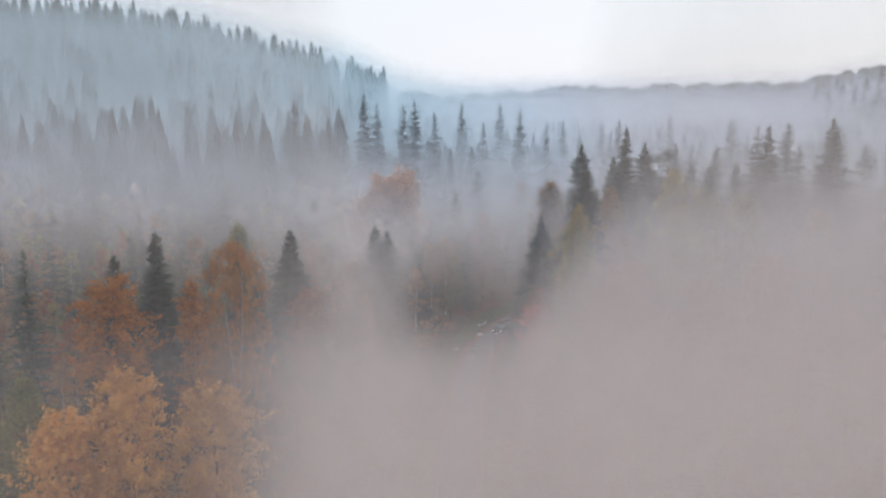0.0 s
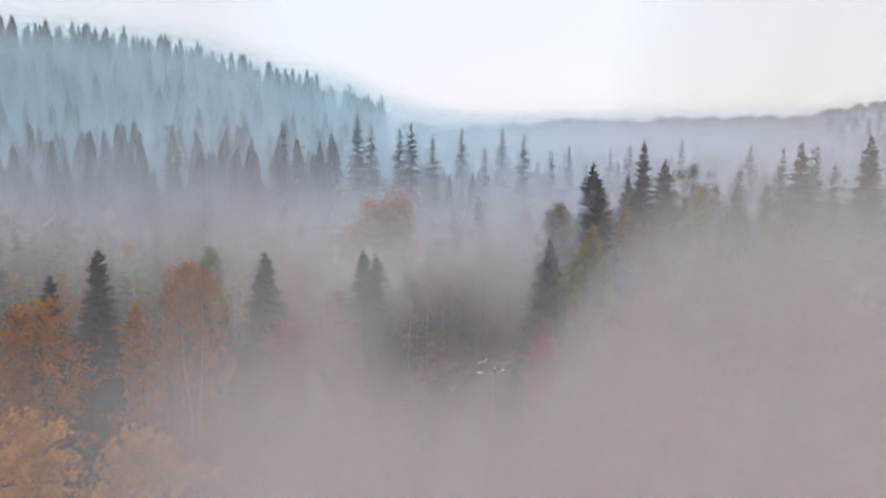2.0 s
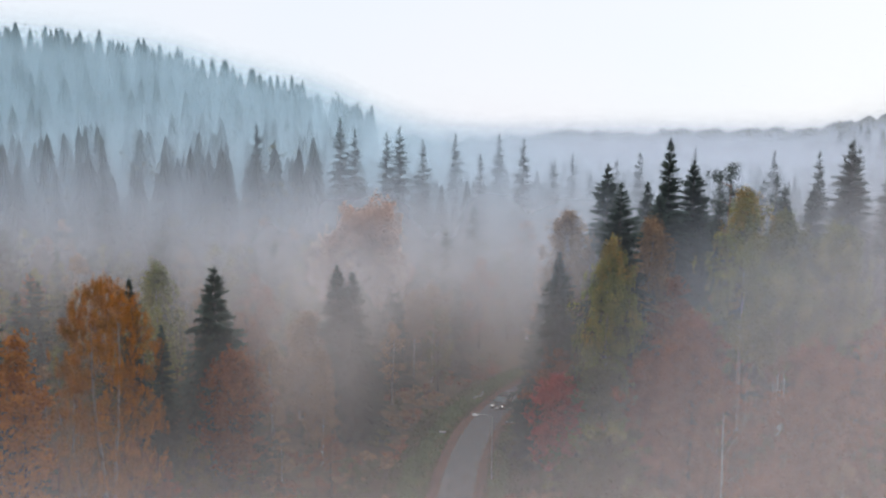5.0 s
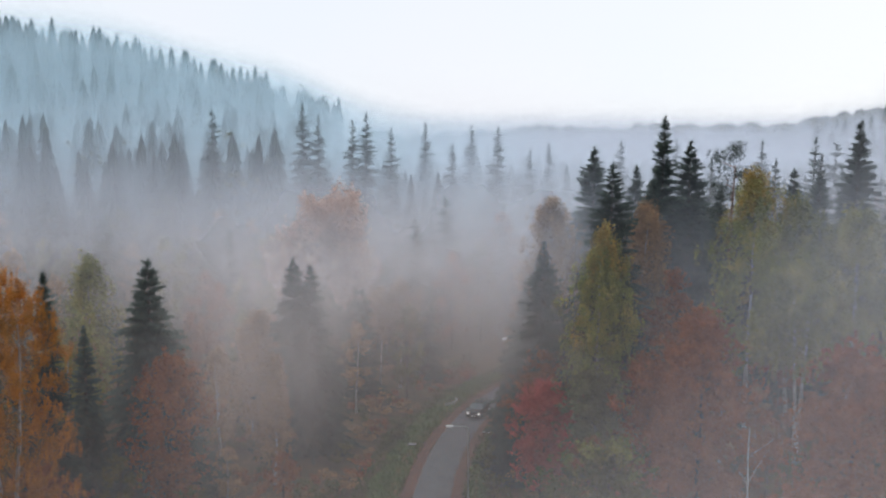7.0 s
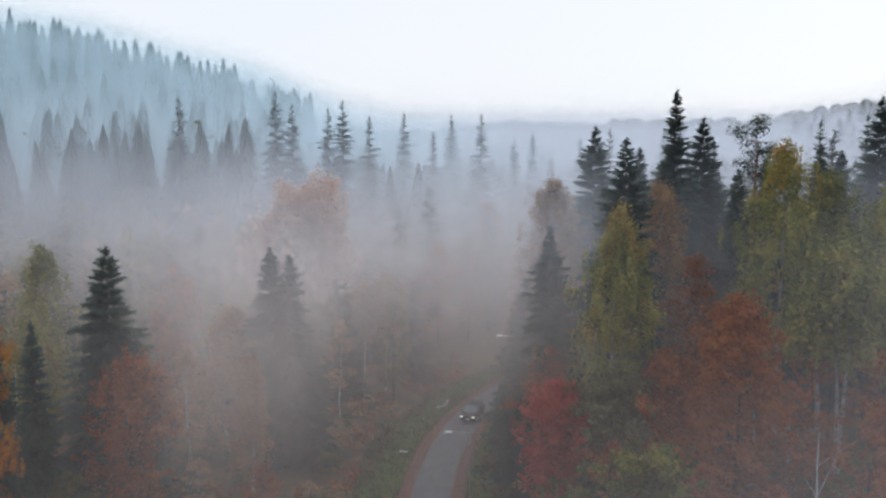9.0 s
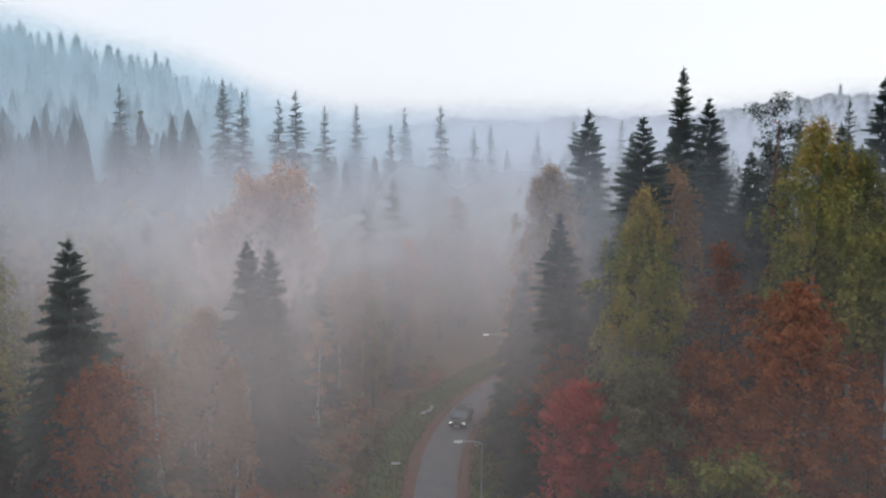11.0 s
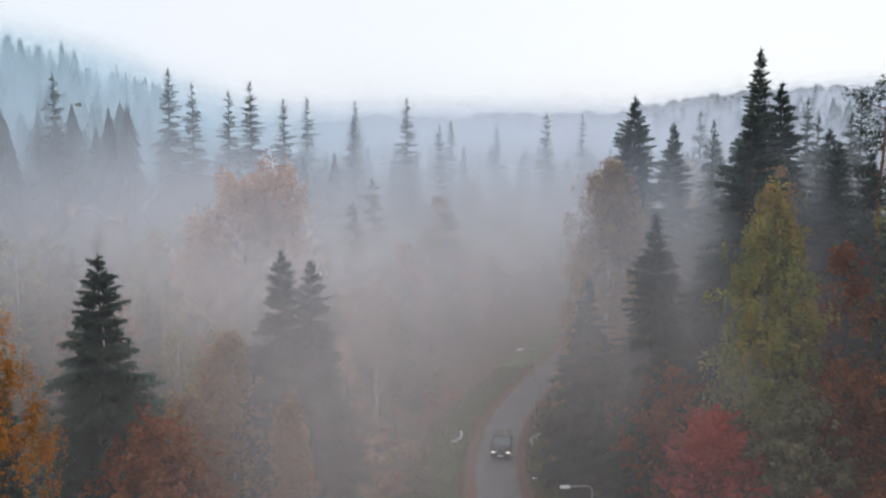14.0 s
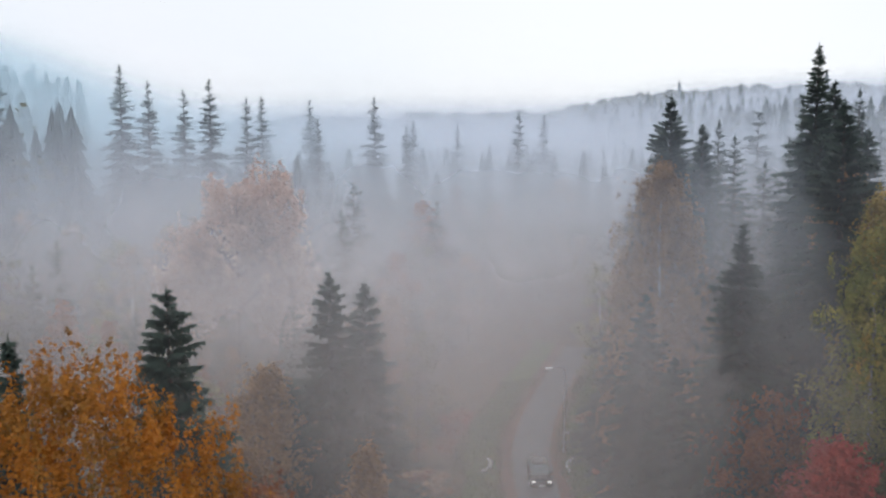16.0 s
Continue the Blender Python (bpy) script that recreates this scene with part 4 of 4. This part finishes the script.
# -- mist: sheets of drifting vapour, thick where the field below says so
LINE_Y, LINE_Z = [0, 11, 22, 38, 55, 69, 86, 100], [43.5, 40.2, 37.3, 35.0, 30.8, 28.3, 28.3, 28.3]


def mist_top(x, y):
    """Height the mist may reach: kept under the camera's path, and swelling beside it."""
    line = np.interp(y, LINE_Y, LINE_Z) - 1.4
    beside = 54.0 - 10.5 * smoothstep(24, 42, y) - 13.5 * smoothstep(52, 95, y)
    aside = np.maximum(smoothstep(2.2, 6 + 12 * smoothstep(38, 50, y), x), smoothstep(0, -5, x) * (1 - smoothstep(38, 50, y)))
    near = line + (np.maximum(beside, line) - line) * aside
    open_top = 36 + 0.08 * np.clip(y - 150, 0, 100)
    return near + (open_top - near) * smoothstep(98, 128, y)


def mist_density(x, y, z):
    """Scattering per metre."""
    g = ground_z(x, y)
    # near banks are added along the camera's first sight lines to veil them
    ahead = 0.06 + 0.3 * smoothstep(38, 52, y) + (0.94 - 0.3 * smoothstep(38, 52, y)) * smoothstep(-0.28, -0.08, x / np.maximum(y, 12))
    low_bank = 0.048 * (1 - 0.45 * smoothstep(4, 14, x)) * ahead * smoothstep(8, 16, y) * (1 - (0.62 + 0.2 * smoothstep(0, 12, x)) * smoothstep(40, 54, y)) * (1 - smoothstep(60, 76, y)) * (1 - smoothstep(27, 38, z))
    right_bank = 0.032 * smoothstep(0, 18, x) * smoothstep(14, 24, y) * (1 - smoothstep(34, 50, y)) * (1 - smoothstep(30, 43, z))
    veil = (0.006 * smoothstep(-17, -7, x) * (1 - smoothstep(56, 74, y)) + 0.0125 * smoothstep(-4, 10, x)) * smoothstep(30, 46, y) * (1 - smoothstep(64, 86, y)) * smoothstep(6, 14, z) * (1 - smoothstep(31, 41, z))
    mid = (0.0047 - 0.0015 * smoothstep(-12, 6, x) - 0.0025 * smoothstep(-12, -22, x)) * smoothstep(45, 60, y) * (1 - smoothstep(105, 140, y)) * (1 - smoothstep(12, 27, z))
    clear_bank = smoothstep(14, 27, x) * (1 - smoothstep(158, 190, y))
    valley = 0.0182 * smoothstep(112 + 2 * smoothstep(2, 8, x), 142 - 10 * smoothstep(2, 8, x) * (1 - smoothstep(17, 22, x)), y) * (1 - smoothstep(205, 255, y)) * (1 - smoothstep(15, 30 + 4 * smoothstep(-4, 12, x) * (1 - smoothstep(165, 190, y)) + 3 * smoothstep(-10, -30, x), z)) * (1 - 0.3 * clear_bank) * (1 - 0.6 * smoothstep(-13, -34, x)) * (0.4 + 0.6 * smoothstep(3, 16, z))
    far = smoothstep(165, 218, y) * (0.01 * (1 - smoothstep(9, 25, z)) + (0.008 + 0.008 * smoothstep(0, -40, x)) * (1 - smoothstep(22, 42, z)))
    pocket = 0.014 * smoothstep(6, 14, z) * smoothstep(-17, -12, x) * (1 - smoothstep(-7, -2, x)) * smoothstep(103, 114, y) * (1 - smoothstep(128, 140, y)) * (1 - smoothstep(16, 26, z))
    cloud = 0.016 * smoothstep(8, 15, y) * (1 - smoothstep(26, 42, y)) * smoothstep(37.5, 42, z)
    drift = 0.015 * smoothstep(8, 14, x) * smoothstep(58, 66, y) * (1 - smoothstep(84, 96, y)) * smoothstep(24, 29, z) * (1 - smoothstep(31, 37, z))
    bend = 0.013 * smoothstep(5, 9, x) * (1 - smoothstep(17, 21, x)) * smoothstep(123, 128, y) * (1 - smoothstep(137, 143, y)) * smoothstep(7, 12, z) * (1 - smoothstep(21, 29, z))
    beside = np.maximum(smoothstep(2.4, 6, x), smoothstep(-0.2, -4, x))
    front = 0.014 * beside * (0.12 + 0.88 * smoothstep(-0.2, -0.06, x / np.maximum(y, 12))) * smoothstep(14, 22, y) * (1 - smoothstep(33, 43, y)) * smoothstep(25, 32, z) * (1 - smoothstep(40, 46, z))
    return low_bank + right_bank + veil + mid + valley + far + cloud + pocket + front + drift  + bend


LAYERS = [*np.arange(10, 50, 2.6), 52.5, 57, 63, 70, 80, 91, 103, 114, 121, 127, 134, 144, 154, 165, 177, 190, 203, 216]


def lean_back(z):
    """How far a sheet of mist leans over at a height: upright near the ground, rolling back above."""
    z = np.asarray(z, float)
    return 0.9 * (np.maximum(z - 9, 0) ** 2 / (np.maximum(z - 9, 0) + 9)) - 4.0


for i, y in enumerate(LAYERS):
    step = (LAYERS[min(i + 1, len(LAYERS) - 1)] - LAYERS[max(i - 1, 0)]) / 2
    half = 45 + 0.75 * y
    us, qs = np.linspace(-half, half + 20, 91), np.linspace(0, 1, 29)
    U, Q = np.meshgrid(us, qs)
    T = mist_top(U, np.full_like(U, y))
    for _ in range(12):
        T = 0.5 * T + 0.5 * mist_top(U, y + lean_back(T) * float(smoothstep(55, 120, y)))
    W = -1.5 + Q * (T + 1.5)
    V = y + lean_back(W) * float(smoothstep(55, 120, y)) + 1.5 * np.sin(U * 0.045 + i)
    edge = smoothstep(half, half - 14, np.abs(U - 10)) * smoothstep(0, 4.5 + 2 * float(smoothstep(55, 75, y)) + 0.12 * max(0, y - 100), T - W)
    clear_floor = smoothstep(-0.5, 5, W - (ground_z(U, V) if y < 201 else 0))
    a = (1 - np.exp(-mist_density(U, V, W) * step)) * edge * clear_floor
    if y < 62:
        a = np.minimum(a, 0.19)
    n, m = U.shape[1], U.shape[0]
    k = (np.arange(m - 1)[:, None] * n + np.arange(n - 1)[None]).ravel()
    quads = np.stack([k, k + 1, k + n + 1, k + n], -1)
    quads = quads[a.ravel()[quads].max(1) > 0.0008]
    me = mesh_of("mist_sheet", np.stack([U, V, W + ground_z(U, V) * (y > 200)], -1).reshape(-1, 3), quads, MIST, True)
    # share of the warm light's cast painted into mist near the ground
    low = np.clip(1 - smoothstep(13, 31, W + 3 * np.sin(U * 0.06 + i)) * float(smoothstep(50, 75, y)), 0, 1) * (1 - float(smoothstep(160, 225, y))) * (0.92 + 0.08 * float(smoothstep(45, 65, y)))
    me.attributes.new("warm_cast", "FLOAT", "POINT").data.foreach_set("value", low.astype(np.float32).ravel())
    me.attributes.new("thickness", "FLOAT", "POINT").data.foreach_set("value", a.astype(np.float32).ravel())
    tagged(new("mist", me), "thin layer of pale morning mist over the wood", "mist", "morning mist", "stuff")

# -- haze over the far slopes: many thin upright sheets that follow the ground
FAR_LAYERS = [*np.arange(224, 300, 8.5), *np.arange(301, 400, 11), 412, 426, 442, 456]
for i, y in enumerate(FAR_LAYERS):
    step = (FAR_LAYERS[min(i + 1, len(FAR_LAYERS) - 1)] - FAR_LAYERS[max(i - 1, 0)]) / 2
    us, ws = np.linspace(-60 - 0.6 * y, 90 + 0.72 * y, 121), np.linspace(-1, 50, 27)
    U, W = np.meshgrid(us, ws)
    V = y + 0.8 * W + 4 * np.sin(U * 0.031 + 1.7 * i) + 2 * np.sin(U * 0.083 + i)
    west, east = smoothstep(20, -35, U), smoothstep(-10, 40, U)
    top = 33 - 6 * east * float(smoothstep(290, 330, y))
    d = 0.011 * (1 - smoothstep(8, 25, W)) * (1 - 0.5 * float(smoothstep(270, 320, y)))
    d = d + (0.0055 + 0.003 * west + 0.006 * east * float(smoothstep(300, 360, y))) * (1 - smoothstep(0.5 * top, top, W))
    # haze added up to the camera's sight lines to crest and ridge
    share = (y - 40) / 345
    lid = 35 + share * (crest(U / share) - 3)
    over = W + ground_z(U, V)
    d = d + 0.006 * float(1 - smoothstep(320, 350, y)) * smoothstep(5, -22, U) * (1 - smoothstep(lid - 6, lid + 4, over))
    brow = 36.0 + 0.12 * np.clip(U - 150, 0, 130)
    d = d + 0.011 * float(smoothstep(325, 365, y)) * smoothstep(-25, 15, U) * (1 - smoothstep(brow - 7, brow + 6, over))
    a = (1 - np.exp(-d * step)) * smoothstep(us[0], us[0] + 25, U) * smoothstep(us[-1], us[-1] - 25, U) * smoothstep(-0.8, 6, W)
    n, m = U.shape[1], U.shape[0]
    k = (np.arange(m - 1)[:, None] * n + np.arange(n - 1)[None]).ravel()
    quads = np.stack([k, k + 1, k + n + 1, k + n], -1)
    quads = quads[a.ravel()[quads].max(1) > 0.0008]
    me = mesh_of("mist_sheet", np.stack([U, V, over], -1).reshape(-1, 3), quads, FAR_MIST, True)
    me.attributes.new("warm_cast", "FLOAT", "POINT").data.foreach_set("value", smoothstep(-45, 70, U).astype(np.float32).ravel())
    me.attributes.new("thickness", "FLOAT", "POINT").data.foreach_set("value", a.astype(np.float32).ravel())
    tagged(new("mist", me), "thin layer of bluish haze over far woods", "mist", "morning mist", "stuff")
